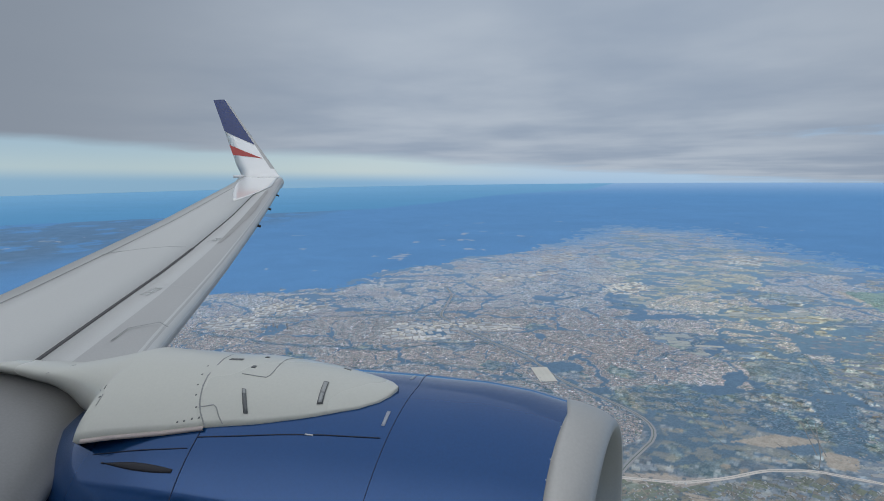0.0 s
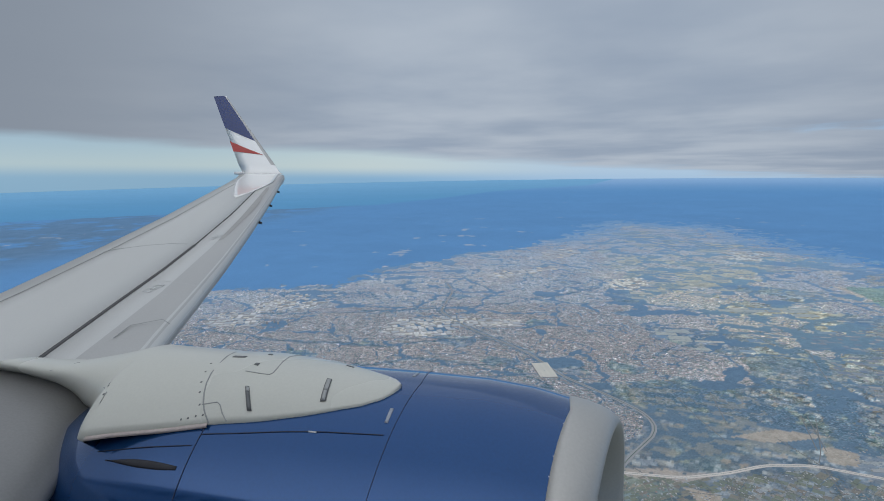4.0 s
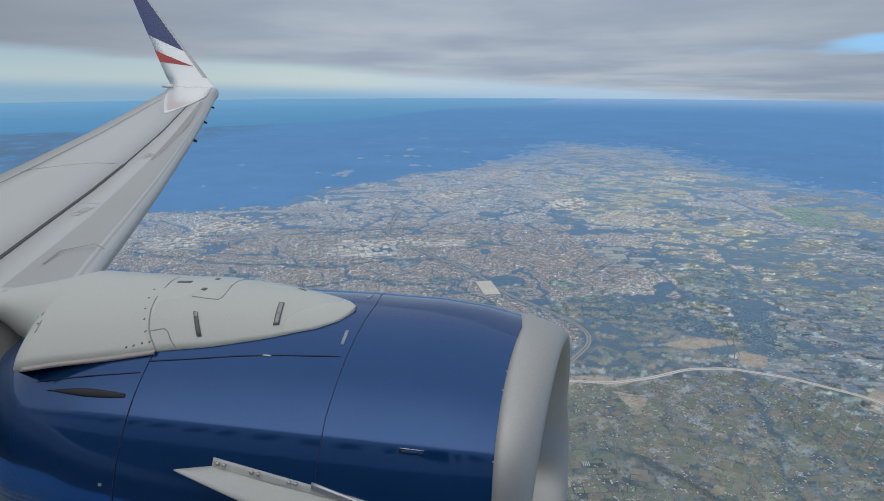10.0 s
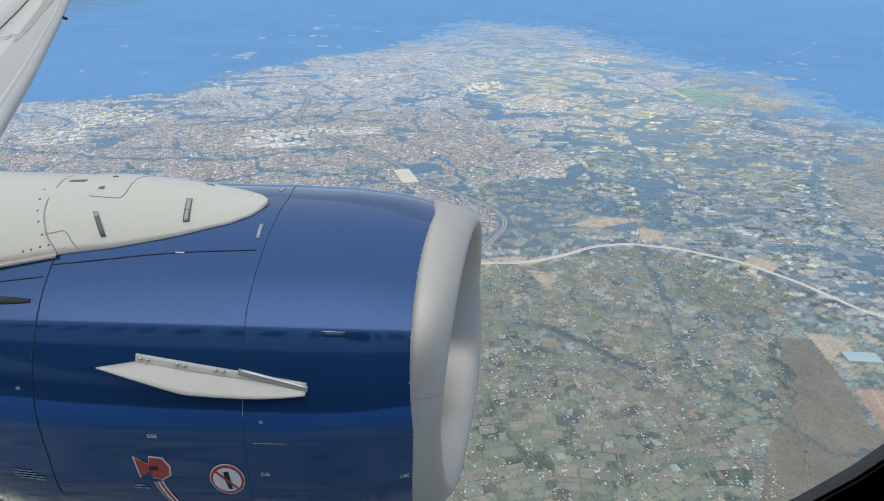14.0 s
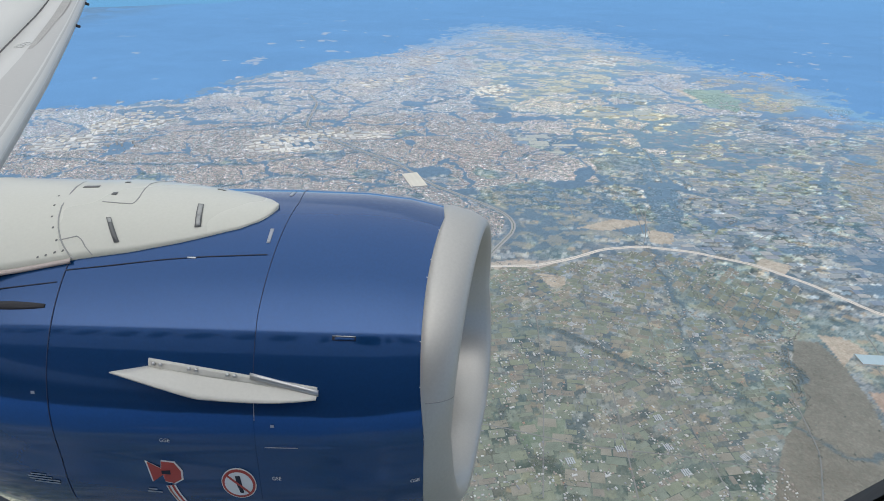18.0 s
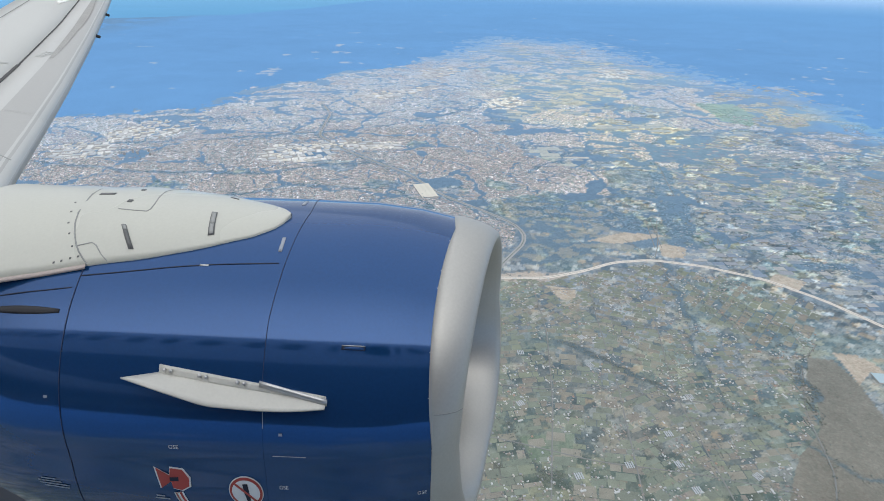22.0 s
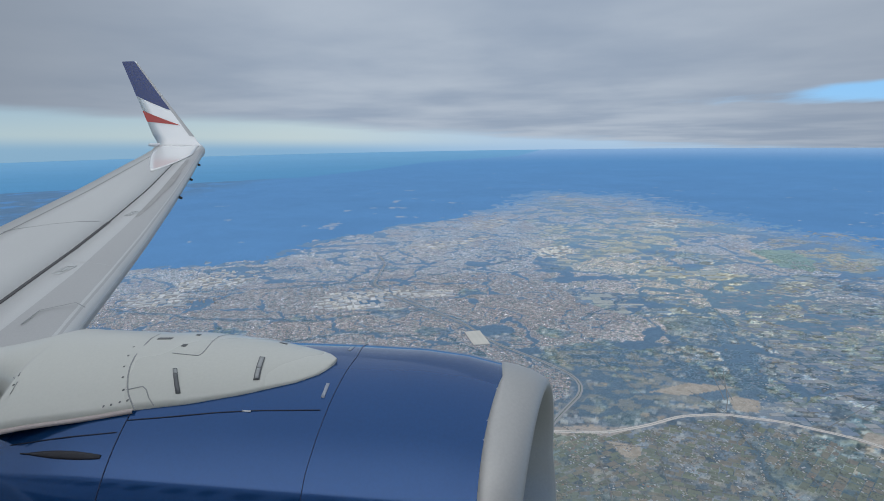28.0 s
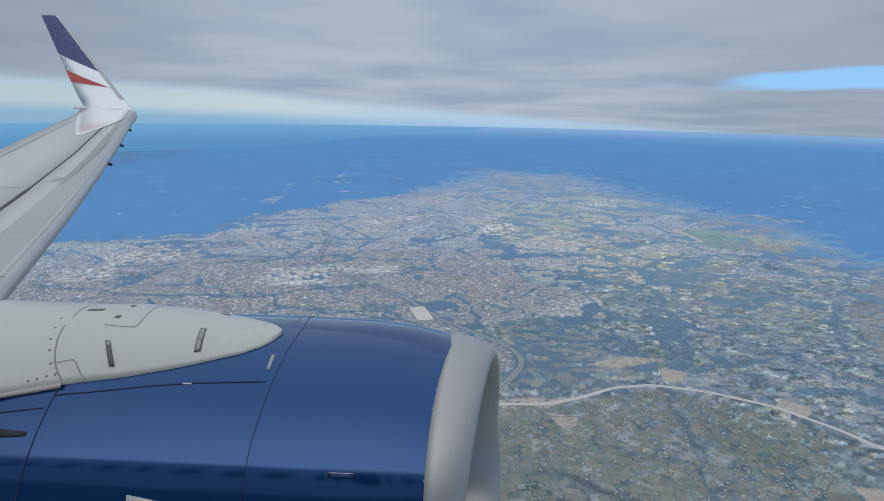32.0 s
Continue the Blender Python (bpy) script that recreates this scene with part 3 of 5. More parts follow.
# inboard leading edge between pylon and fuselage
KRUEGER = shader("inboard_grey_paint", (0.23, 0.23, 0.225), 0.38, 0, 0.10, 4, 0.04)
NOSE_IN = ((1.35, 0.235), (0.95, 0.24), (0.67, 0.23), (0.52, 0.21), (0.40, 0.198), (0.295, 0.18), (0.21, 0.15), (0.14, 0.114), (0.09, 0.07), (0.05, 0.028), (0.015, 0.0), (0.0, -0.04), (0.015, -0.085), (0.07, -0.14), (0.17, -0.19), (0.4, -0.25), (0.9, -0.30))
def inboard_row(y, k=1.0):
    return [Vector((interp(y, LE) - 0.03 - d, y, -1.86 - 0.085 * (4.85 - y) + h * k)) for d, h in NOSE_IN]


rows = [inboard_row(y) for y in xs(1.4, 4.7, 13) + [4.78, 4.82, 4.84, 4.852]]
inboard_end = [inboard_row(4.852), [Vector((interp(4.85, LE) - 0.6, 4.87, -1.9)) for d, h in NOSE_IN]]
inboard = part("inboard_leading_edge", sheet(rows), KRUEGER, airplane, "grey inboard leading edge beside the engine")
part("end_rib", sheet(inboard_end), KRUEGER, inboard, smooth=False)
# panel joints on the wing's top
def wing_line(name, pts, width=0.012):
    part(name, strip([Vector((x, y, wz(y) + 0.004)) for x, y in pts], [(0, 0, 1)] * len(pts), width, 0.003), GREYSEAM, wing)


wing_line("seam", [(-5.99, 9.23), (-6.3, 9.2), (-6.6, 9.05), (-6.95, 8.75), (-7.0, 8.6)], 0.02)
wing_line("seam", [(interp(y, TE) + 0.22, y) for y in xs(6.0, 15.6, 20)], 0.016)
wing_line("seam", [(-4.35, 6.0), (-4.42, 6.3), (-4.2, 6.5), (-4.02, 6.4)], 0.012)
PLACARD = shader("pale_placard_print", (0.62, 0.63, 0.62), 0.5, 0, 0.05)
for px, py in ((-5.01, 7.33), (-5.80, 9.71)):
    for dx, dy, w, l in ((-0.05, 0, 0.012, 0.26), (0.05, 0, 0.012, 0.26), (0, -0.12, 0.10, 0.02), (0, 0.12, 0.10, 0.02), (0, 0.0, 0.03, 0.10)):
        part("placard", slab([[Vector((px + dx + i * w / 2, py + dy + j * l / 2, wz(py + dy + j * l / 2) + 0.005)) for i in (-1, 1)] for j in (-1, 1)], 0.002), PLACARD, wing)
# the white of the winglet runs on over the wing's tip
part("tip_paint", slab([[Vector((interp(y, TE) + 0.04 + (interp(y, LE) - 0.16 - interp(y, TE) - 0.04) * f, y, wz(y) + 0.009)) for y in xs(min(16.3, 12.9 + 5.2 * abs(f - 0.55) ** 1.1), 16.62, 12)] for f in xs(0, 1, 12)], 0.004), WHITE, wing, "white painted wing tip")
for y in (11.6, 13.2, 14.9):
    part("stall_strip", disc(Vector((interp(y, LE) - 0.01, y, wz(y) - 0.2)), (1, 0, -0.3), 0.03, 0.12), DARK, wing)

# winglet: blends up from the wing's tip
def winglet_row(u):
    """u from 0 at the wing's tip to 1 at the winglet's top."""
    ang = min(1.0, u / 0.22)
    k = max(0.0, (u - 0.22) / 0.78)
    y = 16.6 + 0.42 * math.sin(ang * 1.25) / math.sin(1.25) + 0.88 * k
    z = wz(16.6) + 0.28 * (1 - math.cos(ang * 1.25)) / (1 - math.cos(1.25)) + 2.13 * k
    le = -8.35 - 0.55 * ang ** 0.8 - 2.12 * k
    te = -9.72 - 0.42 * ang - 1.34 * k
    c = le - te
    t = 0.05 * c * min(1.0, 0.02 + ang)
    n = Vector((0, -math.sin(min(ang * 1.25, 1.18)), math.cos(min(ang * 1.25, 1.18))))
    base = [(0, 0.0), (0.3, 0.6), (0.65, 1.0), (0.9, 0.75), (0.98, 0.35), (1.0, 0.0), (0.98, -0.4), (0.65, -1.0), (0.3, -0.6)]
    return [Vector((te + c * f, y, z)) + n * (h * t) for f, h in base]


US = xs(0, 0.22, 8) + xs(0.26, 1.0, 12)
tip = part("winglet", sheet([winglet_row(u) for u in US], True), WHITE, airplane, "blended white winglet with navy top and red stripe")


def wl_point(u, f, side, lift=0.012):
    row = winglet_row(u)
    pts = [row[i] for i in ((0, 1, 2, 3, 4, 5) if side > 0 else (0, 8, 7, 6, 5))]
    fs = (0, 0.3, 0.65, 0.9, 0.98, 1.0) if side > 0 else (0, 0.3, 0.65, 0.98, 1.0)
    p = Vector([float(np.interp(f, fs, [q[i] for q in pts])) for i in range(3)])
    return p + Vector((0, -0.92, 0.38)) * (lift * side)


for side in (1, -1):
    part("navy_panel", sheet([[wl_point(0.22 + 0.78 * (b + (1.0 - b) * k), f, side) for k in xs(0, 1, 10)] for f, b in zip(xs(0, 0.9, 10), xs(0.525, 0.32, 10))]), NAVY, tip, "navy blue winglet top")
    part("red_stripe", sheet([[wl_point(0.22 + 0.78 * (lo + (hi - lo) * k), f, side, 0.013) for k in xs(0, 1, 4)] for f, lo, hi in zip(xs(0, 0.86, 10), xs(0.175, 0.118, 10), xs(0.325, 0.122, 10))]), RED, tip, "red winglet stripe")
part("nose_strip", sheet([[wl_point(u, 0.90, 1, 0.003), wl_point(u, 0.98, 1, 0.004), wl_point(u, 1.0, 1, 0.006), wl_point(u, 0.98, -1, 0.004)] for u in xs(0.2, 0.985, 16)]), NOSE, tip, "bare metal winglet edge")
# dirt washed along the outer slats
GRIME = shader("grey_grime", (0.36, 0.355, 0.34), 0.6, 0, 0.25, 12)
for y0, y1, width in ((9.5, 12.2, 0.05), (10.6, 13.4, 0.09), (12.6, 14.4, 0.05)):
    ys = xs(y0, y1, 12)
    part("grime", sheet([[Vector((nose_from(y) + 0.02 + e * width * math.sin(math.pi * i / 11) ** 0.6, y + 0.1 * e, wz(y) + 0.0075 - 0.03 * e * width)) for e in (0, 1)] for i, y in enumerate(ys)]), GRIME, wing)
part("tip_light", disc(Vector((-9.75, 16.45, wz(16.45) + 0.03)), (-1, 0, 0), 0.05, 0.3), PRINT, tip)

# fuselage with a row of cabin windows; the camera looks out of one of them
FZ, FR = -0.5, 1.80
WX, WZ_, WW, WH = -0.02, -0.005, 0.205, 0.262          # the window's middle and half size


def fus(x, ang, r):
    s_ = math.sin(ang)
    return Vector((x, math.cos(ang) * r, FZ + s_ * r * (1.0 if s_ > 0 else 1.42)))


def rounded(n, w, h, rad, k=10):
    pts = []
    for cx, cz, a0 in ((w - rad, h - rad, 0), (-w + rad, h - rad, 90), (-w + rad, -h + rad, 180), (w - rad, -h + rad, 270)):
        for i in range(k):
            a = radians(a0 + 90 * i / (k - 1))
            pts.append((cx + rad * math.cos(a), cz + rad * math.sin(a)))
    return pts


def skin_y(z, r):
    return math.sqrt(max(0.01, r * r - (z - FZ) ** 2))


def window_wall(r, mat, name, grow):
    """The side wall round the open window, between the window's rim and a square of skin."""
    inner = rounded(0, WW * grow, WH * grow, 0.16 * grow)
    rows = []
    for k in (0.0, 0.3, 0.65, 1.0):
        row = []
        for px, pz in inner:
            s = max(abs(px) / 0.32, abs(pz) / 0.38)
            qx, qz = px / s, pz / s
            X, Z = px + (qx - px) * k, pz + (qz - pz) * k
            row.append(Vector((WX + X, skin_y(WZ_ + Z, r), WZ_ + Z)))
        rows.append(row)
    return part(name, sheet(rows, True), mat, airplane)


def fuselage_skin(r, mat, name, label=""):
    bm = bmesh.new()
    a1, a2 = math.asin((WZ_ - 0.38 - FZ) / r), math.asin((WZ_ + 0.38 - FZ) / r)

    def band(x0, x1, b0, b1, nx, na):
        vs = [[bm.verts.new(fus(x0 + (x1 - x0) * i / nx, b0 + (b1 - b0) * j / na, r)) for j in range(na + 1)] for i in range(nx + 1)]
        for i in range(nx):
            for j in range(na):
                bm.faces.new((vs[i][j], vs[i][j + 1], vs[i + 1][j + 1], vs[i + 1][j]))

    band(-16, 13, a2, a1 + 2 * math.pi, 20, 72)
    band(-16, WX - 0.32, a1, a2, 12, 12)
    band(WX + 0.32, 13, a1, a2, 12, 12)
    return part(name, bm, mat, airplane, label)



def body_fairing_row(x):
    """A bulge low on the fuselage's side where wing and body meet."""
    k = math.sin(math.pi * min(1.0, max(0.0, (x + 10.0) / 7.6))) ** 0.6
    return [Vector((x, math.cos(a) * FR + 0.02 + 0.55 * k * math.sin(math.pi * (a + 1.45) / 1.15), FZ + 1.42 * math.sin(a) * FR)) for a in xs(-1.45, -0.30, 14)]


# out of view; added dark to deepen reflections on the cowl's aft side
part("wing_body_fairing", sheet([body_fairing_row(x) for x in xs(-10.0, -2.4, 24)]), BELLY, airplane, "unseen dark wing-to-body fairing, added to darken the cowl's reflections")
hull = fuselage_skin(FR, HULL, "fuselage", "pale grey airliner fuselage with unseen darkened belly and dark cabin windows")
# unseen belly is coloured dark so that the engine cowl reflects less light
hull.data.materials.append(BELLY)
for f in hull.data.polygons:
    f.material_index = 1 if f.center.z < -0.85 else 0
fuselage_skin(FR - 0.03, CABIN, "cabin_lining")
window_wall(FR, HULL, "window_panel", 1.22)
window_wall(FR - 0.03, CABIN, "window_lining", 1.0)
reveal = rounded(0, WW, WH, 0.16)
part("window_seal", sheet([[Vector((WX + px * k, skin_y(WZ_ + pz * k, r), WZ_ + pz * k)) for px, pz in reveal] for r, k in ((FR + 0.002, 1.22), (FR - 0.015, 1.08), (FR - 0.032, 1.0))], True),
     RUBBER, airplane, "black rubber window seal")
for sx, cap in ((13, 1), (-16, -1)):
    part("nose" if cap > 0 else "tail", sheet([[fus(sx + cap * d, 2 * math.pi * i / 48, FR * k) for i in range(48)] for d, k in ((0, 1), (1.5, 0.93), (3.0, 0.72), (4.0, 0.4), (4.4, 0.02))], True), HULL, airplane)

for k in list(range(-24, 0)) + list(range(1, 18)):
    wx = k * 0.508
    outline = rounded(0, 0.13, 0.18, 0.10, 5)
    bm = bmesh.new()
    bm.faces.new([bm.verts.new((wx + px, skin_y(WZ_ + pz, FR) + 0.013, WZ_ + pz)) for px, pz in outline])
    part("cabin_window", bm, GLASS_DARK, airplane, "dark oval cabin window" if k == 1 else "")

# ---- ground ----
def h2(ix, iy, seed):
    """A number from 0 to 1 for each lattice cell."""
    n = (ix.astype(np.int64) * 374761393 + iy.astype(np.int64) * 668265263 + seed * 2147483647) & 0xFFFFFFFF
    n = ((n ^ (n >> 13)) * 1274126177) & 0xFFFFFFFF
    n = n ^ (n >> 16)
    return (n & 0xFFFFFF) / float(0xFFFFFF)


def vnoise(x, y, seed):
    ix, iy = np.floor(x), np.floor(y)
    fx, fy = x - ix, y - iy
    fx, fy = fx * fx * (3 - 2 * fx), fy * fy * (3 - 2 * fy)
    a, b, c, d = h2(ix, iy, seed), h2(ix + 1, iy, seed), h2(ix, iy + 1, seed), h2(ix + 1, iy + 1, seed)
    return (a * (1 - fx) + b * fx) * (1 - fy) + (c * (1 - fx) + d * fx) * fy


def fbm(x, y, seed, octaves=4):
    out, amp = 0, 0.5
    for k in range(octaves):
        out = out + amp * vnoise(x * 2 ** k, y * 2 ** k, seed + k)
        amp *= 0.5
    return out / (1 - 0.5 ** octaves)


def ss(v, lo, hi):
    t = np.clip((v - lo) / (hi - lo), 0, 1)
    return t * t * (3 - 2 * t)


def inside(x, y, poly):
    """Which of the points lie in a polygon."""
    out = np.zeros(np.shape(x), bool)
    for (x1, y1), (x2, y2) in zip(poly, poly[1:] + poly[:1]):
        hit = ((y1 > y) != (y2 > y)) & (x < (x2 - x1) * (y - y1) / (y2 - y1 + 1e-9) + x1)
        out ^= hit
    return out


def near_line(x, y, line):
    best = np.full(np.shape(x), 1e9)
    for (x1, y1), (x2, y2) in zip(line, line[1:]):
        dx, dy = x2 - x1, y2 - y1
        t = np.clip(((x - x1) * dx + (y - y1) * dy) / (dx * dx + dy * dy), 0, 1)
        best = np.minimum(best, np.hypot(x - x1 - t * dx, y - y1 - t * dy))
    return best


COAST = [(-4900, 300), (-1622, 1226), (-1083, 1674), (-716, 1942), (-552, 2388), (-439, 2874), (-287, 3180), (60, 3600), (300, 4990)]
PLAIN = [(-900, 150), (-560, 470), (-411, 566), (-270, 595), (-256, 715), (-183, 841), (-86, 952), (0, 1150), (60, 1380), (290, 1305), (368, 920), (466, 710), (420, 560), (640, 480), (900, 60), (0, -300)]
SUBURB = [(-620, 330), (-411, 560), (-330, 575), (-270, 590), (-250, 710), (-180, 830), (-86, 940), (0, 1040), (70, 760), (30, 620), (60, 470), (96, 425), (60, 372), (0, 352), (40, 318), (34, 290), (8, 262), (-40, 160), (-200, 60), (-500, 120)]
BUSH = [[(1, 266), (20, 268), (14, 236), (0, 226)], [(136, 361), (162, 367), (150, 325), (142, 290), (125, 290)], [(33, 354), (83, 355), (105, 350), (104, 283), (68, 275), (36, 268), (34, 312)],
        [(187, 277), (216, 280), (215, 260), (188, 267)], [(151, 447), (166, 447), (155, 367), (142, 361)], [(-300, 520), (-200, 560), (-230, 585), (-330, 560)], [(103, 360), (118, 331), (122, 289), (98, 284), (96, 313)],
        [(203, 239), (217, 238), (215, 229), (200, 229)], [(44, 145), (50, 142), (50, 133), (44, 134)], [(115, 169), (122, 171), (120, 165), (114, 165)]]
THICKET = [(117, 239), (132, 237), (143, 224), (150, 212), (151, 199), (142, 193), (132, 201), (120, 214)]
LAWN = [(24, 142), (43, 144), (40, 131), (27, 131)]
ESTATES = [[(56, 440), (125, 435), (124, 395), (105, 366), (47, 381)], [(38, 693), (86, 695), (72, 620), (42, 647)], [(131, 549), (170, 530), (193, 459), (150, 458), (118, 509)], [(334, 535), (379, 536), (343, 471), (304, 462)]]
MEADOW = [(146, 189), (156, 188), (157, 178), (157, 172), (155, 162), (154, 156), (150, 140), (230, 40), (60, 30), (97, 111), (110, 130), (115, 137), (125, 146), (132, 156), (138, 171), (138, 176)]
EARTHWORK = [(157, 159), (180, 157), (177, 147), (173, 139), (158, 112), (146, 122), (153, 138)]
MOTORWAY = [(-150, 640), (-134, 600), (-127, 511), (-87, 459), (-33, 406), (-9, 366), (24, 334), (41, 314), (43, 295), (24, 260), (16, 238), (14, 212), (7, 171), (2, 144), (-5, 108), (-20, 50)]
NEWROAD = [(20, 250), (48, 251), (68, 259), (87, 270), (108, 274), (135, 268), (162, 254), (180, 235), (196, 210), (217, 197), (260, 192), (330, 196)]
CREEKS = [[(117, 269), (112, 251), (108, 231), (106, 210), (101, 181), (100, 169), (102, 161), (108, 155), (112, 151), (121, 138), (132, 130), (160, 126), (200, 110)], [(45, 196), (60, 187), (70, 179), (77, 172), (89, 169)], [(145, 187), (137, 175), (135, 162), (132, 156), (128, 150)], [(20, 150), (30, 128), (44, 100)],
          [(200, 330), (215, 290), (250, 270), (330, 262)], [(300, 420), (262, 360), (240, 310), (250, 270)], [(-330, 420), (-240, 400), (-150, 402), (-60, 440)], [(-200, 330), (-110, 380), (-40, 372), (-6, 330)],
          [(-20, 330), (-30, 290), (-44, 240), (-60, 200)], [(-300, 470), (-200, 500), (-130, 520), (-60, 560), (20, 640)], [(60, 420), (100, 470), (170, 500), (240, 560)]]
INDUSTRY = [[(-162, 435), (-159, 479), (-110, 486), (-100, 440), (-135, 429)], [(-121, 492), (-49, 494), (-47, 474), (-109, 465)], [(-127, 694), (-27, 774), (-23, 747), (-88, 684)], [(-54, 900), (-13, 940), (2, 885), (-39, 817)],
            [(-322, 499), (-306, 560), (-287, 556), (-281, 494), (-302, 475)], [(-284, 549), (-262, 581), (-249, 542), (-271, 488)], [(-336, 436), (-338, 474), (-298, 475), (-278, 432), (-317, 426)], [(224, 950), (286, 934), (248, 846), (213, 861)],
            [(35, 689), (81, 714), (77, 640), (43, 635)]]
LOTS = [[(78, 296), (102, 309), (128, 306), (97, 293)], [(119, 294), (133, 291), (128, 276), (116, 278)], [(46, 244), (61, 241), (59, 231), (52, 230)], [(160, 252), (170, 262), (182, 254), (172, 244)], [(159, 193), (168, 192), (166, 181), (157, 173)],
        [(181, 195), (185, 194), (188, 185), (183, 186)], [(165, 191), (171, 188), (172, 180), (166, 181)], [(4, 232), (14, 230), (12, 214), (2, 218)]]
PASTURE = [(288, 692), (330, 694), (334, 634), (306, 582), (281, 597)]
DRYLAND = [(331, 758), (471, 784), (464, 662), (399, 569), (312, 566), (323, 704)]
MOOR = [(294, 399), (341, 452), (388, 480), (400, 365), (300, 270), (255, 300), (263, 343)]
BEACH = [(276, 696), (289, 681), (295, 642), (280, 636)]

# near and far colour of each cover; haze is mixed in, most in the far
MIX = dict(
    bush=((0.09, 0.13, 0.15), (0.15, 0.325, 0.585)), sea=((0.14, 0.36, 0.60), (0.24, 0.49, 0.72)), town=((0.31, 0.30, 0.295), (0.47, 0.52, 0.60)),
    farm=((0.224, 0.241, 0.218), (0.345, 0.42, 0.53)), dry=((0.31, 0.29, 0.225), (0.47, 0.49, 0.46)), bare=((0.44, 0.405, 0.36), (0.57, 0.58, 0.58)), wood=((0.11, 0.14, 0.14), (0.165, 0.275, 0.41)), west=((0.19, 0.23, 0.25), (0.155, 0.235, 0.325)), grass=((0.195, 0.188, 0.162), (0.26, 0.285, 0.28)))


def worley(x, y, size, seed):
    """Cells round scattered seeds: a number for each cell, and the distance to its border."""
    u, v = x / size, y / size
    i0, j0 = np.floor(u), np.floor(v)
    f1, f2, cid = np.full(x.shape, 9.0), np.full(x.shape, 9.0), np.zeros(x.shape)
    for di in (-1, 0, 1):
        for dj in (-1, 0, 1):
            i, j = i0 + di, j0 + dj
            d = np.hypot(i + h2(i, j, seed) - u, j + h2(i, j, seed + 1) - v)
            c = h2(i, j, seed + 2)
            near = d < f1
            f2 = np.where(near, f1, np.minimum(f2, d))
            cid = np.where(near, c, cid)
            f1 = np.where(near, d, f1)
    return cid, (f2 - f1) * size * 0.5


def mosaic(x, y):
    """The plain's pattern of estates: 0 open land, 1 housing, 2 woodland along creeks and in blocks."""
    r = np.hypot(x, y)
    wx = x * 0.8 + 30 * (fbm(x / 30, y / 30, 301) - 0.5) + 9 * (fbm(x / 9, y / 9, 303) - 0.5)
    wy = y + 26 * (fbm(x / 30, y / 30, 302) - 0.5) + 9 * (fbm(x / 9, y / 9, 304) - 0.5)
    c1, e1 = worley(wx, wy, 52.0, 311)
    c2, e2 = worley(wx, wy, 19.0, 321)
    town = inside(x, y, SUBURB)
    rim = np.exp(-near_line(x, y, PLAIN + PLAIN[:1]) / 55.0) * (r > 330)
    kind = np.where(c2 < np.where(town, 0.93, np.where(r < 620, 0.05, 0.30)), 1, 0)
    for poly in ESTATES:
        kind = np.where(inside(wx / 0.8, wy, poly) & (c2 < 0.9), 1, kind)
    kind = np.where((c1 > 0.72) & ~town & (r > 480), 1, kind)
    kind = np.where(c2 > np.where(town, 0.985, 0.88) - np.where(town, 0.10, 0.36) * rim * (0.6 + 0.8 * fbm(x / 60, y / 60, 335)), 2, kind)
    width = np.clip(r / 420, 0.5, 1.5) * (0.3 + np.where(town, 0.9, 1.5) * ss(fbm(x / 40, y / 40, 331), 0.34, 0.62))
    kind = np.where((e1 < width) & (r > 270), 2, kind)
    kind = np.where((e2 < 0.55 * ss(fbm(x / 24, y / 24, 332), 0.45, 0.6)) & (r > 270), 2, kind)
    return kind


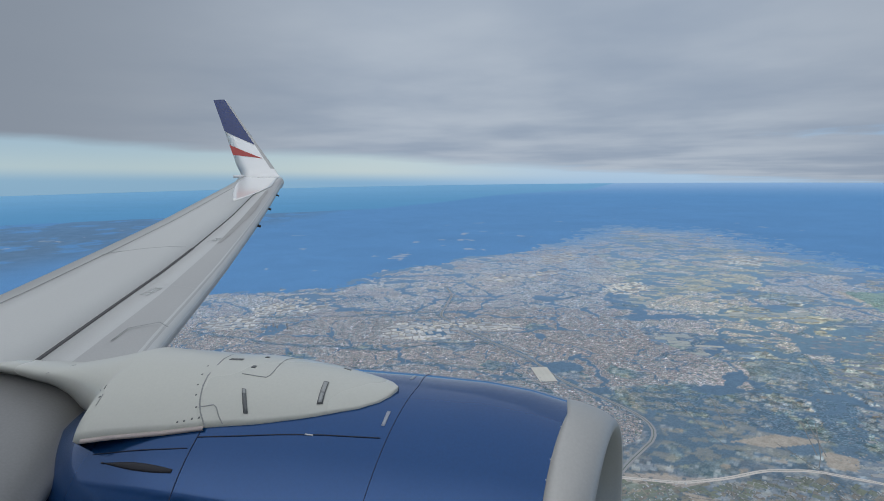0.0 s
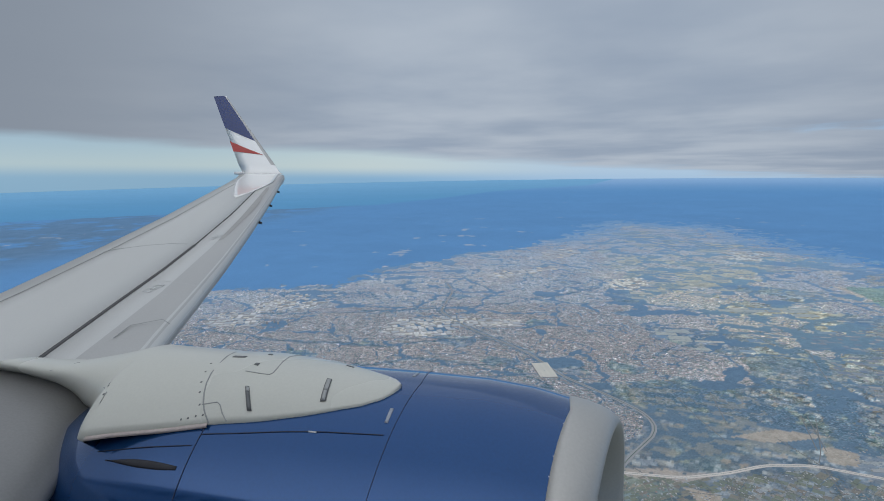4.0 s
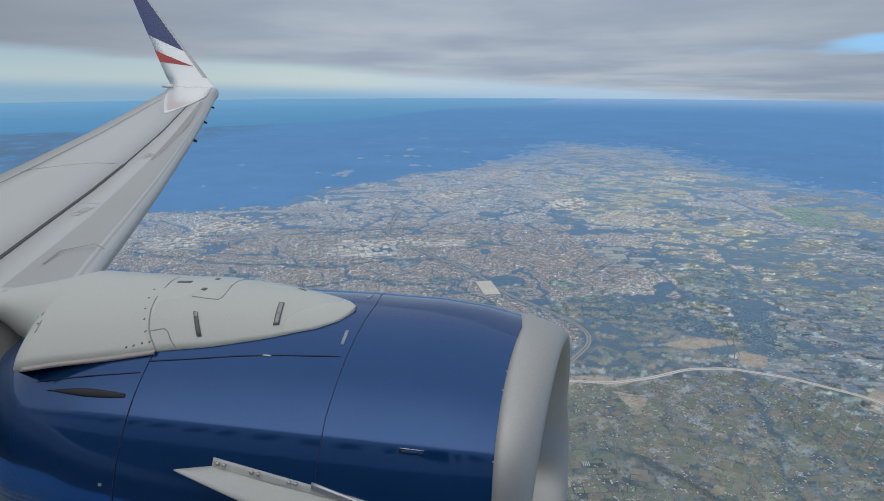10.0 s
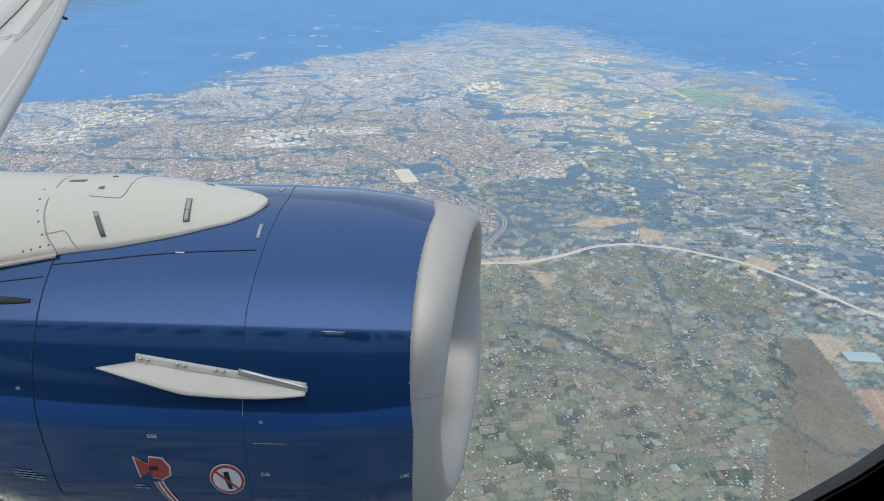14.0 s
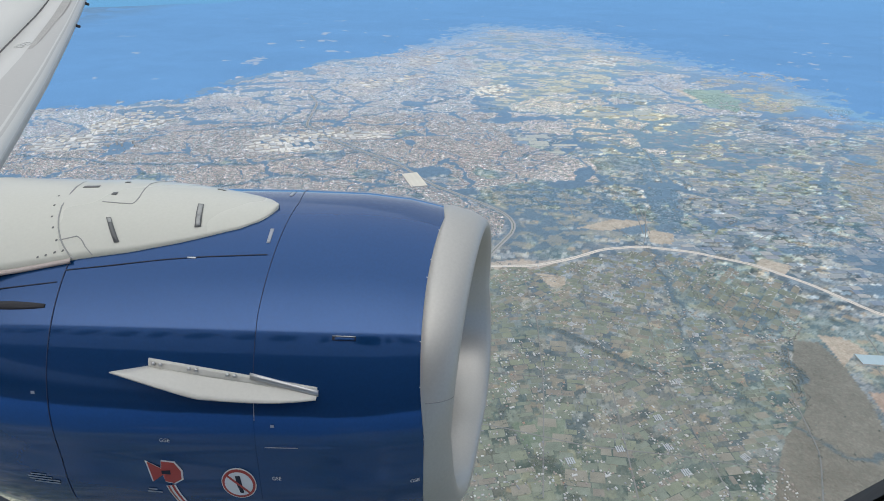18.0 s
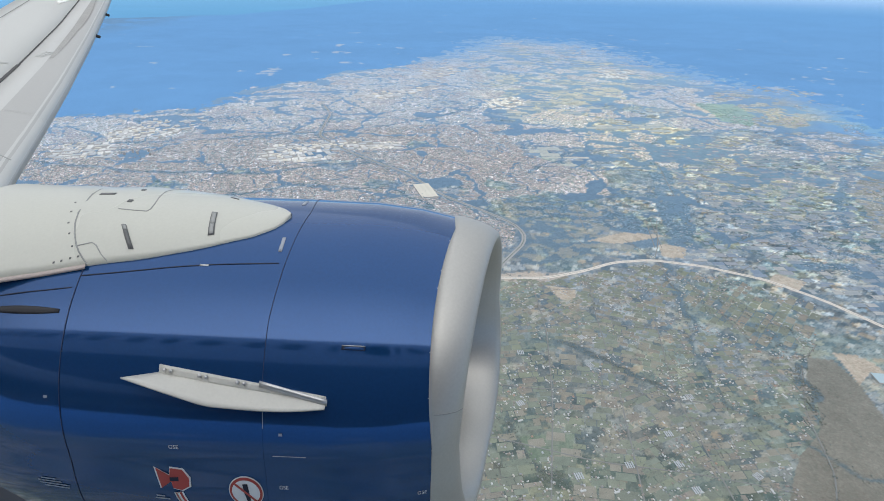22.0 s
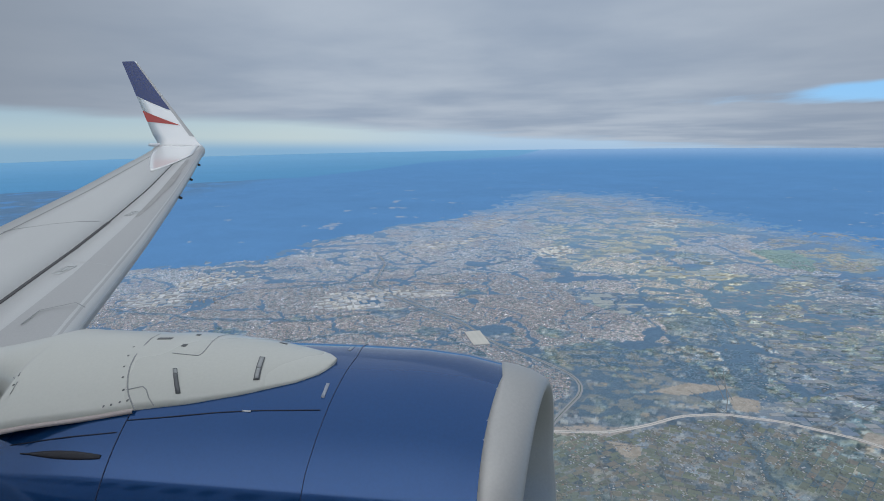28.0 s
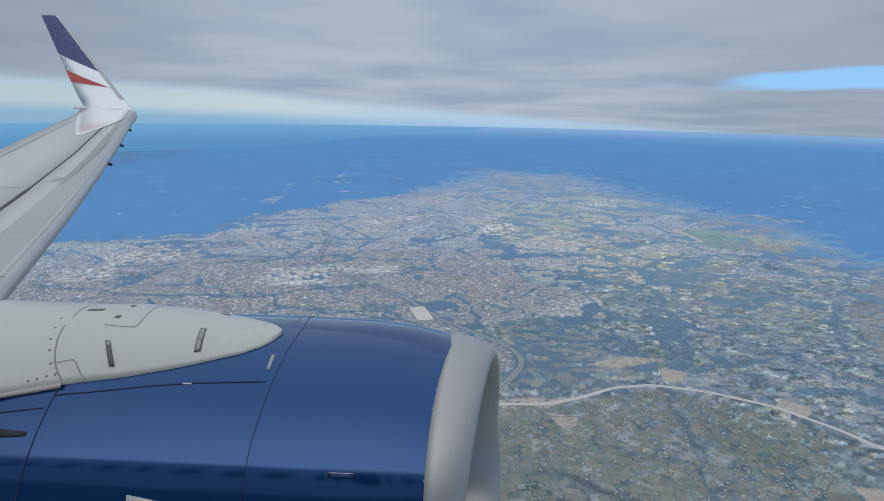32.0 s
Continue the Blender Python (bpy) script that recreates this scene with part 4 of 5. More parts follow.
def land_colour(x, y):
    """Ground cover at each place: its colour, with distance haze and sunlight mixed in."""
    r = np.hypot(x, y)
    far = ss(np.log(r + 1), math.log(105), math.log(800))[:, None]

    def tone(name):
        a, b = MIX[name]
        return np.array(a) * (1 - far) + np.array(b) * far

    def put(col, name, w):
        return col * (1 - w[:, None]) + tone(name) * w[:, None]

    wob = 24 * (fbm(x / 45, y / 45, 5) - 0.5) * np.clip(r / 400, 0.4, 4)
    wob2 = 24 * (fbm(x / 38, y / 38, 9) - 0.5) * np.clip(r / 400, 0.4, 4)
    X, Y = x + wob, y + wob2
    big, mid, small = fbm(x / 90, y / 90, 21), fbm(x / 14, y / 14, 31), fbm(x / 2.5, y / 2.5, 41, 3)
    col = tone("bush") * (0.90 + 0.20 * (0.6 * fbm(x / 110, y / 110, 3) + 0.4 * fbm(x / 26, y / 26, 4))[:, None])
    west = ss(-x, 700, 1000) * ss(fbm(x / 70, y / 70, 203) + 0.5 * (fbm(x / 14, y / 14, 204) - 0.5), 0.28, 0.52)
    col = col * (1 - 0.8 * west[:, None]) + tone("west") * 0.8 * west[:, None] * (0.8 + 0.4 * fbm(x / 20, y / 20, 205)[:, None])
    # a few clearings in the wide forest
    clear = ss(fbm(x / 40, y / 40, 77) + 0.25 * fbm(x / 9, y / 9, 78) - 0.10 * ss(r, 900, 2200), 0.90, 0.95)
    col = put(col, "bare", clear * 0.5)
    wild = col
    fray = np.clip(r / 600, 0.2, 2.5) * 90 * (fbm(x / 11, y / 11, 205) - 0.5)
    plain = inside(X + fray, Y + fray, PLAIN).astype(float)
    # paddocks: blocks of different crops on a turned grid
    farm = tone("farm")
    for ang, size, seed, share in ((0.30, 8.0, 51, 1.0), (-0.1, 4.3, 61, 0.6)):
        u = x * math.cos(ang) + y * math.sin(ang) + 2.0 * (mid - 0.5)
        v = -x * math.sin(ang) + y * math.cos(ang)
        row = np.floor(v / (size * 0.8))
        c = h2(np.floor(u / size + 0.37 * row), row, seed)
        farm = farm * (1 + share * 0.62 * (c - 0.5)[:, None])
        fu, fv = (u / size + 0.37 * row) % 1.0, (v / (size * 0.8)) % 1.0
        hedge = (np.minimum(np.minimum(fu, 1 - fu), np.minimum(fv, 1 - fv)) < 0.045) & (h2(np.floor(u / 2), np.floor(v / 2), seed + 3) > 0.35)
        farm = np.where(hedge[:, None], farm * 0.35 + tone("wood") * 0.65, farm)
        farm = np.where((c > 0.84)[:, None], farm * 0.45 + tone("dry") * 0.55, farm)
        farm = np.where((c < 0.10)[:, None], farm * 0.3 + tone("wood") * 0.7, farm)
    lush = ss(fbm(x / 30, y / 30, 90), 0.45, 0.65)[:, None]
    farm = farm * (1 - 0.14 * lush * np.array([0.8, 0.3, 0.9]))
    farm = farm * (0.72 + 0.56 * small[:, None])
    # sunlight on the dry plain far off, painted in as paler colour, with pale specks
    sunny = ss(big, 0.34, 0.60) * ss(420 - np.hypot(x - 270, y - 720), 0, 220)
    farm = farm * (1 - sunny[:, None]) + tone("dry") * sunny[:, None] * (0.72 + 0.6 * small[:, None])
    az, lr = np.degrees(np.arctan2(-x, y)), np.log(r + 1)
    spot = lambda da, dl, seed: h2(np.floor(az / da + 0.31 * np.floor(lr / dl)), np.floor(lr / dl), seed)
    speck = (spot(0.38, 0.011, 15) > 0.91) & (r > 260)
    farm = np.where(speck[:, None], farm * 0.55 + 0.45 * np.array([0.62, 0.66, 0.66]), farm)
    tan = ss(fbm(x / 7, y / 5, 112) + 0.2 * (small - 0.5), 0.70, 0.74) * (r < 420)
    farm = farm * (1 - 0.7 * tan[:, None]) + 0.7 * tone("dry") * np.array([1.12, 0.98, 0.9]) * tan[:, None]
    row = np.floor(y / 3.1 + 0.3 * np.sin(x / 21))
    strip_ = h2(np.floor(x / 5.2 + 0.61 * row), row, 95)
    gardens = ss(x, 90, 140) * ss(r, 240, 290) * (1 - ss(r, 620, 760)) * ss(fbm(x / 26, y / 26, 96), 0.30, 0.46)
    hue = np.where(strip_ < 0.42, 0.66, np.where(strip_ < 0.72, 0.95, np.where(strip_ < 0.90, 1.22, 1.55)))[:, None] * np.array([1.0, 1.0, 0.96])
    farm = farm * (1 + gardens[:, None] * (hue - 1))
    woods = ss(fbm(x / 17, y / 17, 12) + 0.3 * (mid - 0.5), 0.56, 0.62) * (0.35 + 0.3 * ss(r, 220, 420))
    farm = farm * (1 - woods[:, None]) + tone("wood") * woods[:, None]
    col = col * (1 - plain[:, None]) + farm * plain[:, None]
    # built-up land: pale speckle of roofs and streets in estates, with woodland between them
    kind = mosaic(x, y)
    beyond = (plain > 0) & ((r > 330) | inside(x, y, SUBURB))
    speck2 = spot(0.2, 0.0095, 17)
    warm = ss(fbm(x / 55, y / 55, 71), 0.44, 0.58)
    tcol = tone("town") * (0.86 + 0.28 * speck2[:, None]) * (1 + warm[:, None] * np.array([0.07, 0.0, -0.05]))
    tcol = np.where((speck2 > 0.95)[:, None], tcol * 0.4 + 0.6 * np.array([0.70, 0.71, 0.71]), tcol)
    # far woodland is lightened a little, as haze would
    far_haze = ss(r, 380, 850)[:, None]
    wcol = tone("wood") * (1 + 0.12 * far_haze) * (0.86 + 0.3 * small[:, None])
    col = np.where((beyond & (kind == 1))[:, None], tcol, col)
    col = np.where((beyond & (kind == 2))[:, None], wcol, col)
    d = inside(X + fray, Y - fray, DRYLAND) & (kind != 2)
    col = np.where(d[:, None], tone("dry") * (0.62 + 0.45 * fbm(x / 22, y / 22, 341)[:, None]) * (0.9 + 0.2 * small[:, None]), col)
    d = inside(X, Y, MOOR)
    col = np.where(d[:, None] & (kind != 2)[:, None], np.array([0.30, 0.325, 0.33]) * (0.75 + 0.5 * fbm(x / 22, y / 22, 342)[:, None]), col)
    d = inside(x, y, BEACH)
    col = np.where(d[:, None], np.array([0.58, 0.53, 0.47]), col)
    for poly in INDUSTRY:
        z = inside(X * 0.3 + x * 0.7, Y * 0.3 + y * 0.7, poly)
        c = h2(np.floor((x + 0.4 * y) / 6), np.floor((y - 0.4 * x) / 9), 25)
        gu, gv = ((x + 0.4 * y) / 6) % 1.0, ((y - 0.4 * x) / 9) % 1.0
        shed = np.where((c > 0.22) & (np.minimum(gu, gv) > 0.16), 1.0 + 0.36 * c, 0.62)
        col = np.where((z & (kind * (r < 2000) != 2) | (z & (c > 0.55)))[:, None], tone("bare") * shed[:, None], col)
    for poly in BUSH:
        z = inside(X * 0.9 + x * 0.1, Y * 0.9 + y * 0.1, poly).astype(float)
        z = z * ss(fbm(x / 8, y / 8, 14), 0.30, 0.40)
        col = put(col, "wood", z * 0.92) * (1 + z * (0.24 * fbm(x / 4, y / 4, 351) - 0.06))[:, None]
    scrub = inside(x, y, BUSH[2]) & (fbm(x / 9, y / 5, 44) > 0.52)
    col = np.where(scrub[:, None], col * 0.45 + tone("dry") * 0.5, col)
    t_ = inside(X * 0.4 + x * 0.6, Y * 0.4 + y * 0.6, THICKET) * ss(fbm(x / 5, y / 5, 97), 0.40, 0.52)
    col = put(col, "wood", t_ * 0.75)
    t_ = inside(x, y, LAWN).astype(float)
    col = col * (1 - 0.6 * t_[:, None]) + 0.6 * t_[:, None] * np.array([0.19, 0.25, 0.185])
    m = inside(X * 0.3 + x * 0.7, Y * 0.3 + y * 0.7, MEADOW)
    mc = tone("grass") * (0.80 + 0.4 * fbm(x / 12, y / 12, 46)[:, None]) * (0.93 + 0.14 * small[:, None])
    col = np.where(m[:, None], mc, col)
    e = inside(x, y, EARTHWORK)
    ec = np.array([0.38, 0.31, 0.265]) * (0.75 + 0.4 * fbm(x / 3, y / 6, 47)[:, None])
    ec = np.where((np.abs((x * 0.9 - y * 0.25) % 5.0 - 2.5) < 0.35)[:, None], ec * 1.25, ec)
    col = np.where(e[:, None], ec, col)
    for poly in LOTS:
        z = inside(X * 0.15 + x * 0.85, Y * 0.15 + y * 0.85, poly)
        col = np.where(z[:, None], tone("bare") * np.array([1.02, 0.95, 0.86]) * (0.65 + 0.45 * fbm(x / 2.5, y / 2.5, 48)[:, None]), col)
    p = inside(X * 0.5 + x * 0.5, Y * 0.5 + y * 0.5, PASTURE)
    col = np.where(p[:, None], np.array([0.28, 0.40, 0.38]) * (0.85 + 0.3 * small[:, None]), col)
    for line in CREEKS:
        d = near_line(x + 16 * (mid - 0.5), y + 14 * (fbm(x / 11, y / 11, 131) - 0.5), line)
        col = put(col, "wood", ss(0.7 + 0.006 * r + 2.0 * (small - 0.5) - d, 0, 1.4) * 0.85)
    d = near_line(x, y, NEWROAD)
    edge = ss(1.3 + 1.6 * (small - 0.5) + 9.0 * ss(38 - np.abs(x - 30), 0, 30) * mid * (small > 0.35) - d, 0, 0.8)
    col = col * (1 - 0.75 * edge[:, None]) + 0.75 * edge[:, None] * tone("bare") * np.array([1.02, 0.93, 0.86])
    d = near_line(x, y, MOTORWAY)
    col = put(col, "wood", ss(4.5 + 3 * (mid - 0.5) - d, 0, 1.0) * 0.7 * ss(r, 255, 300))
    soft = ss(near_line(x, y, PLAIN + PLAIN[:1]) + 60 * (fbm(x / 35, y / 16, 361) - 0.5), 0, 16 + 0.09 * r) * 0.95 + 0.05
    soft = np.where(plain > 0, 1 - (1 - soft) * ss(x, -120, 60) * ss(r, 480, 640), 1.0)[:, None]
    col = col * soft + wild * (1 - soft)
    # sea, paler far off where haze is mixed into its colour
    cx, cy = zip(*COAST)
    sea = y + 60 * (fbm(x / 120, y / 120, 8) - 0.5) > np.interp(x, cx, cy)
    sea &= x < 300
    far_haze = ss(r, 1500, 4800)[:, None]
    scol = (np.array(MIX["sea"][0]) * (1 - far_haze) + np.array(MIX["sea"][1]) * far_haze) * (0.96 + 0.08 * fbm(x / 300, y / 90, 2)[:, None])
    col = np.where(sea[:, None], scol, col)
    works = np.zeros(x.shape, bool)
    for poly in INDUSTRY:
        works |= inside(x, y, poly)
    # sunlit part of the plain: warm light painted into its colour
    sun_glow = plain * ss(430 - np.hypot(x - 300, y - 690), 0, 260) * ss(big + 0.3 * (mid - 0.5), 0.36, 0.60)
    col = col * (1 + sun_glow[:, None] * np.array([0.25, 0.17, 0.0]))
    # blue haze of the distance painted over the plain's own colours
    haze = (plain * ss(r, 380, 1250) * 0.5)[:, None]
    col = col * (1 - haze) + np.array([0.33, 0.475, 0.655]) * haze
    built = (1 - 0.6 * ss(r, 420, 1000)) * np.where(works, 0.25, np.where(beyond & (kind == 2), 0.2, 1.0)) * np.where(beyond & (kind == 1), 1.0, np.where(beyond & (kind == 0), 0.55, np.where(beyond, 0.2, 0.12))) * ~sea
    # the same for far land, paler again towards the horizon
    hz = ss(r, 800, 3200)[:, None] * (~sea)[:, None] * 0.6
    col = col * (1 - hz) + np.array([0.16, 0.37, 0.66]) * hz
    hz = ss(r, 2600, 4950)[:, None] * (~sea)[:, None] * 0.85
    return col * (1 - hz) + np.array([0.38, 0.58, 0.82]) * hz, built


def build_ground():
    az = np.concatenate([np.arange(-52, 66, 0.12), np.arange(66, 308, 6.0)])      # degrees aft of abeam, finer where there is a view
    rad = np.concatenate([[0.5, 40, 75], 90 * 1.006 ** np.arange(0, 672)])
    rad = np.append(rad[rad < 4950], 4985)
    A, R = np.meshgrid(np.radians(az), rad)
    x, y = -np.sin(A) * R, np.cos(A) * R
    na, nr = len(az), len(rad)
    co = np.stack([x, y, np.full_like(x, GZ)], 2).reshape(-1, 3)
    i, j = np.meshgrid(np.arange(nr - 1), np.arange(na), indexing="ij")
    k = (j + 1) % na
    quads = np.stack([i * na + j, (i + 1) * na + j, (i + 1) * na + k, i * na + k], 2).reshape(-1, 4)
    me = bpy.data.meshes.new("ground")
    me.vertices.add(len(co))
    me.vertices.foreach_set("co", co.astype(np.float32).ravel())
    me.loops.add(quads.size)
    me.loops.foreach_set("vertex_index", quads[:, ::-1].astype(np.int32).ravel())
    me.polygons.add(len(quads))
    me.polygons.foreach_set("loop_start", np.arange(0, quads.size, 4, dtype=np.int32))
    me.update(calc_edges=True)
    cover = me.color_attributes.new("cover", "FLOAT_COLOR", "POINT")
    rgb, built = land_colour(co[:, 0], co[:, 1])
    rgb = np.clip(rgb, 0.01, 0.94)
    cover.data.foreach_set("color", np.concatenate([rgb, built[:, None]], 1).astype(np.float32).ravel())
    m = bpy.data.materials.new("hazed_land_cover")
    m.use_nodes = True
    nt = m.node_tree
    b = nt.nodes["Principled BSDF"]
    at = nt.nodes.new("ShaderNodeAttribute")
    at.attribute_name = "cover"
    geo = nt.nodes.new("ShaderNodeNewGeometry")
    v = nt.nodes.new("ShaderNodeTexNoise")
    v.inputs["Scale"].default_value, v.inputs["Detail"].default_value, v.inputs["Roughness"].default_value = 0.9, 6, 0.75
    nt.links.new(geo.outputs["Position"], v.inputs[0])
    mr = nt.nodes.new("ShaderNodeMapRange")
    mr.inputs[1].default_value, mr.inputs[2].default_value, mr.inputs[3].default_value, mr.inputs[4].default_value = 0.3, 0.7, 0.82, 1.18
    nt.links.new(v.outputs[0], mr.inputs[0])
    hsv = nt.nodes.new("ShaderNodeHueSaturation")
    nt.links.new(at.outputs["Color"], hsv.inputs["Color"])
    nt.links.new(mr.outputs[0], hsv.inputs["Value"])
    # roofs, gardens and streets too small to build: cells of two sizes, strong on built-up land
    last = hsv.outputs[0]
    for size, tones in ((0.8, ((0.55, 0.66, 0.62), (1.05, 0.90, 0.84), (1.06, 1.04, 1.02), (1.65, 1.60, 1.55))), (2.3, ((0.74, 0.80, 0.78), (0.98, 0.94, 0.92), (1.06, 1.06, 1.04), (1.26, 1.22, 1.18)))):
        vo = nt.nodes.new("ShaderNodeTexVoronoi")
        vo.inputs["Scale"].default_value = 1.0 / size
        nt.links.new(geo.outputs["Position"], vo.inputs["Vector"])
        sp = nt.nodes.new("ShaderNodeSeparateColor")
        nt.links.new(vo.outputs["Color"], sp.inputs[0])
        ramp = nt.nodes.new("ShaderNodeValToRGB")
        ramp.color_ramp.interpolation = "CONSTANT"
        for k in range(2):
            ramp.color_ramp.elements.new(0.5)
        for el, p, v in zip(ramp.color_ramp.elements, (0.0, 0.33, 0.62, 0.86), tones):
            el.position, el.color = p, (v[0] / 2, v[1] / 2, v[2] / 2, 1)
        nt.links.new(sp.outputs[0], ramp.inputs[0])
        dbl = nt.nodes.new("ShaderNodeVectorMath")
        dbl.operation = "SCALE"
        dbl.inputs[3].default_value = 2.0
        nt.links.new(ramp.outputs[0], dbl.inputs[0])
        mx = nt.nodes.new("ShaderNodeMix")
        mx.data_type, mx.blend_type, mx.clamp_result = "RGBA", "MULTIPLY", False
        nt.links.new(at.outputs["Alpha"], mx.inputs[0])
        nt.links.new(last, mx.inputs[6])
        nt.links.new(dbl.outputs[0], mx.inputs[7])
        last = mx.outputs[2]
    nt.links.new(last, b.inputs["Base Color"])
    b.inputs["Roughness"].default_value = 1.0
    b.inputs["Specular IOR Level"].default_value = 0.0
    me.materials.append(m)
    return tagged(new("ground", me), "wide plain of suburbs, farmland and forest down to the sea, blued by painted haze", "ground", kind="structure")


build_ground()


# ---- roads ----
def smooth_line(pts, n):
    """A rounded line through turning points."""
    P = np.array(pts, float)
    d = np.concatenate([[0], np.cumsum(np.hypot(*np.diff(P, axis=0).T))])
    t = np.linspace(0, d[-1], n)
    out = np.stack([np.interp(t, d, P[:, k]) for k in (0, 1)], 1)
    k = max(3, n // (len(pts) * 2)) | 1
    pad = np.concatenate([np.repeat(out[:1], k // 2, 0), out, np.repeat(out[-1:], k // 2, 0)])
    return np.stack([np.convolve(pad[:, i], np.ones(k) / k, "valid") for i in (0, 1)], 1)


def road(name, pts, width, mat, lift, n=90, shift=0.0, parent=None):
    L = smooth_line(pts, n)
    d = np.gradient(L, axis=0)
    d /= np.hypot(d[:, 0], d[:, 1])[:, None]
    nrm = np.stack([-d[:, 1], d[:, 0]], 1)
    L = L + nrm * shift
    rows = [[Vector((*(p + q * o), GZ + z)) for o, z in ((-width / 2 - 0.08, 0.0), (-width / 2, lift), (width / 2, lift), (width / 2 + 0.08, 0.0))] for p, q in zip(L, nrm)]
    return part(name, sheet(rows), mat, parent, smooth=False)


ASPHALT = shader("pale_worn_asphalt", (0.33, 0.34, 0.35), 0.9, 0, 0.12, 0.6)
CONCRETE = shader("new_pale_concrete", (0.64, 0.60, 0.55), 0.9, 0, 0.10, 0.6)
LANE = shader("country_road", (0.21, 0.22, 0.22), 0.9, 0, 0.12, 0.6)
VERGE = shader("green_median", (0.13, 0.17, 0.14), 0.95, 0, 0.2, 1.0)
mw = road("motorway", MOTORWAY, 2.5, ASPHALT, 0.06)
tagged(mw, "pale dual carriageway motorway with a green median strip", "road", kind="structure")
road("median", MOTORWAY, 0.35, VERGE, 0.08, parent=mw)
nr = road("motorway_link", NEWROAD, 2.1, CONCRETE, 0.07)
tagged(nr, "new pale concrete motorway curving through farmland", "road", kind="structure")
road("median", NEWROAD, 0.12, VERGE, 0.09, parent=nr)
LANES = [[(14, 212), (30, 208), (52, 214), (75, 210), (100, 206)], [(7, 171), (30, 166), (60, 168), (98, 160)], [(2, 144), (20, 140), (48, 132), (80, 128), (108, 122)], [(40, 250), (42, 205), (38, 160), (30, 110)],
         [(70, 258), (66, 215), (64, 170), (58, 110)], [(88, 262), (92, 214), (84, 166), (86, 110)], [(118, 262), (124, 225), (130, 190), (144, 188), (156, 200)], [(142, 186), (128, 158), (122, 130), (110, 108)],
         [(100, 300), (112, 274), (110, 240)], [(129, 330), (117, 290), (111, 276)], [(150, 262), (200, 300), (260, 330), (330, 350)], [(170, 300), (230, 290), (300, 240)], [(24, 260), (34, 248), (48, 240), (64, 240)],
         [(180, 196), (176, 180), (168, 172), (170, 150), (164, 112)], [(60, 345), (66, 318), (76, 288)], [(-60, 440), (-10, 455), (40, 470)], [(-340, 440), (-200, 470), (-60, 520), (10, 560)], [(-250, 400), (-150, 420), (-60, 438)], [(168, 456), (154, 369)], [(122, 331), (115, 288)], [(125, 331), (119, 288)], [(81, 356), (80, 308)]]
for pts in LANES:
    tagged(road("country_road", pts, 0.36, LANE, 0.045, 40), "narrow country road between paddocks", "road", "country roads", "structure")

# ---- buildings ----
rng = np.random.default_rng(7)
WALLS = shader("rendered_walls", (0.42, 0.42, 0.42), 0.9, 0, 0.1, 0.5)
PALE_ROOF = shader("pale_metal_roof", (0.49, 0.51, 0.52), 0.6, 0, 0.10, 0.5)
CREAM_ROOF = shader("cream_metal_roof", (0.62, 0.60, 0.53), 0.6, 0, 0.10, 0.5)
BLUE_ROOF = shader("pale_blue_metal_roof", (0.38, 0.50, 0.56), 0.6, 0, 0.08, 0.5)
GREY_ROOF = shader("grey_metal_roof", (0.42, 0.46, 0.50), 0.6, 0, 0.10, 0.5)
TILE_ROOF = shader("terracotta_roof", (0.36, 0.25, 0.20), 0.8, 0, 0.12, 0.5)


def gable_bm(w, l, h, rise, eave=0.0):
    """A pitched roof over a plan of w by l, with its underside."""
    bm = bmesh.new()
    x, y = w / 2 + eave, l / 2 + eave
    v = [bm.verts.new(p) for p in ((-x, -y, h), (x, -y, h), (x, y, h), (-x, y, h), (0, -y * 0.98, h + rise), (0, y * 0.98, h + rise))]
    for f in ((0, 1, 4), (2, 3, 5), (1, 2, 5, 4), (3, 0, 4, 5), (3, 2, 1, 0)):
        bm.faces.new([v[i] for i in f])
    return bm


def walls_bm(w, l, h):
    bm = bmesh.new()
    bmesh.ops.create_cube(bm, size=1)
    bmesh.ops.transform(bm, matrix=Matrix.Translation((0, 0, h / 2)) @ Matrix.Diagonal((w, l, h, 1)), verts=bm.verts[:])
    return bm


def building(name, w, l, h, rise, roof_mat, label, category, group, bays=1):
    root = new(name)
    part("body", walls_bm(w, l, h), WALLS, root, smooth=False)
    for k in range(bays):
        ob = part("roof", gable_bm(w / bays, l, h, rise, 0.0), roof_mat, root, smooth=False)
        ob.location.x = -w / 2 + w / bays * (k + 0.5)
    return tagged(root, label, category, group)


def place(ob, x, y, rz, first):
    m = pose(x, y, GZ, 0, 0, rz)
    if first:
        ob.matrix_world = m
        return ob
    return copy_thing(ob, m)


sheds = [building("warehouse", 4.2, 7.5, 0.5, 0.10, PALE_ROOF, "long warehouse with pale metal roof in an industrial estate", "warehouse", "warehouses", 2),
         building("warehouse", 3.0, 5.0, 0.45, 0.10, CREAM_ROOF, "warehouse with cream metal roof in an industrial estate", "warehouse", "warehouses", 1),
         building("warehouse", 6.5, 5.0, 0.5, 0.08, GREY_ROOF, "broad warehouse with grey metal roof in an industrial estate", "warehouse", "warehouses", 3)]
used = [False] * 3
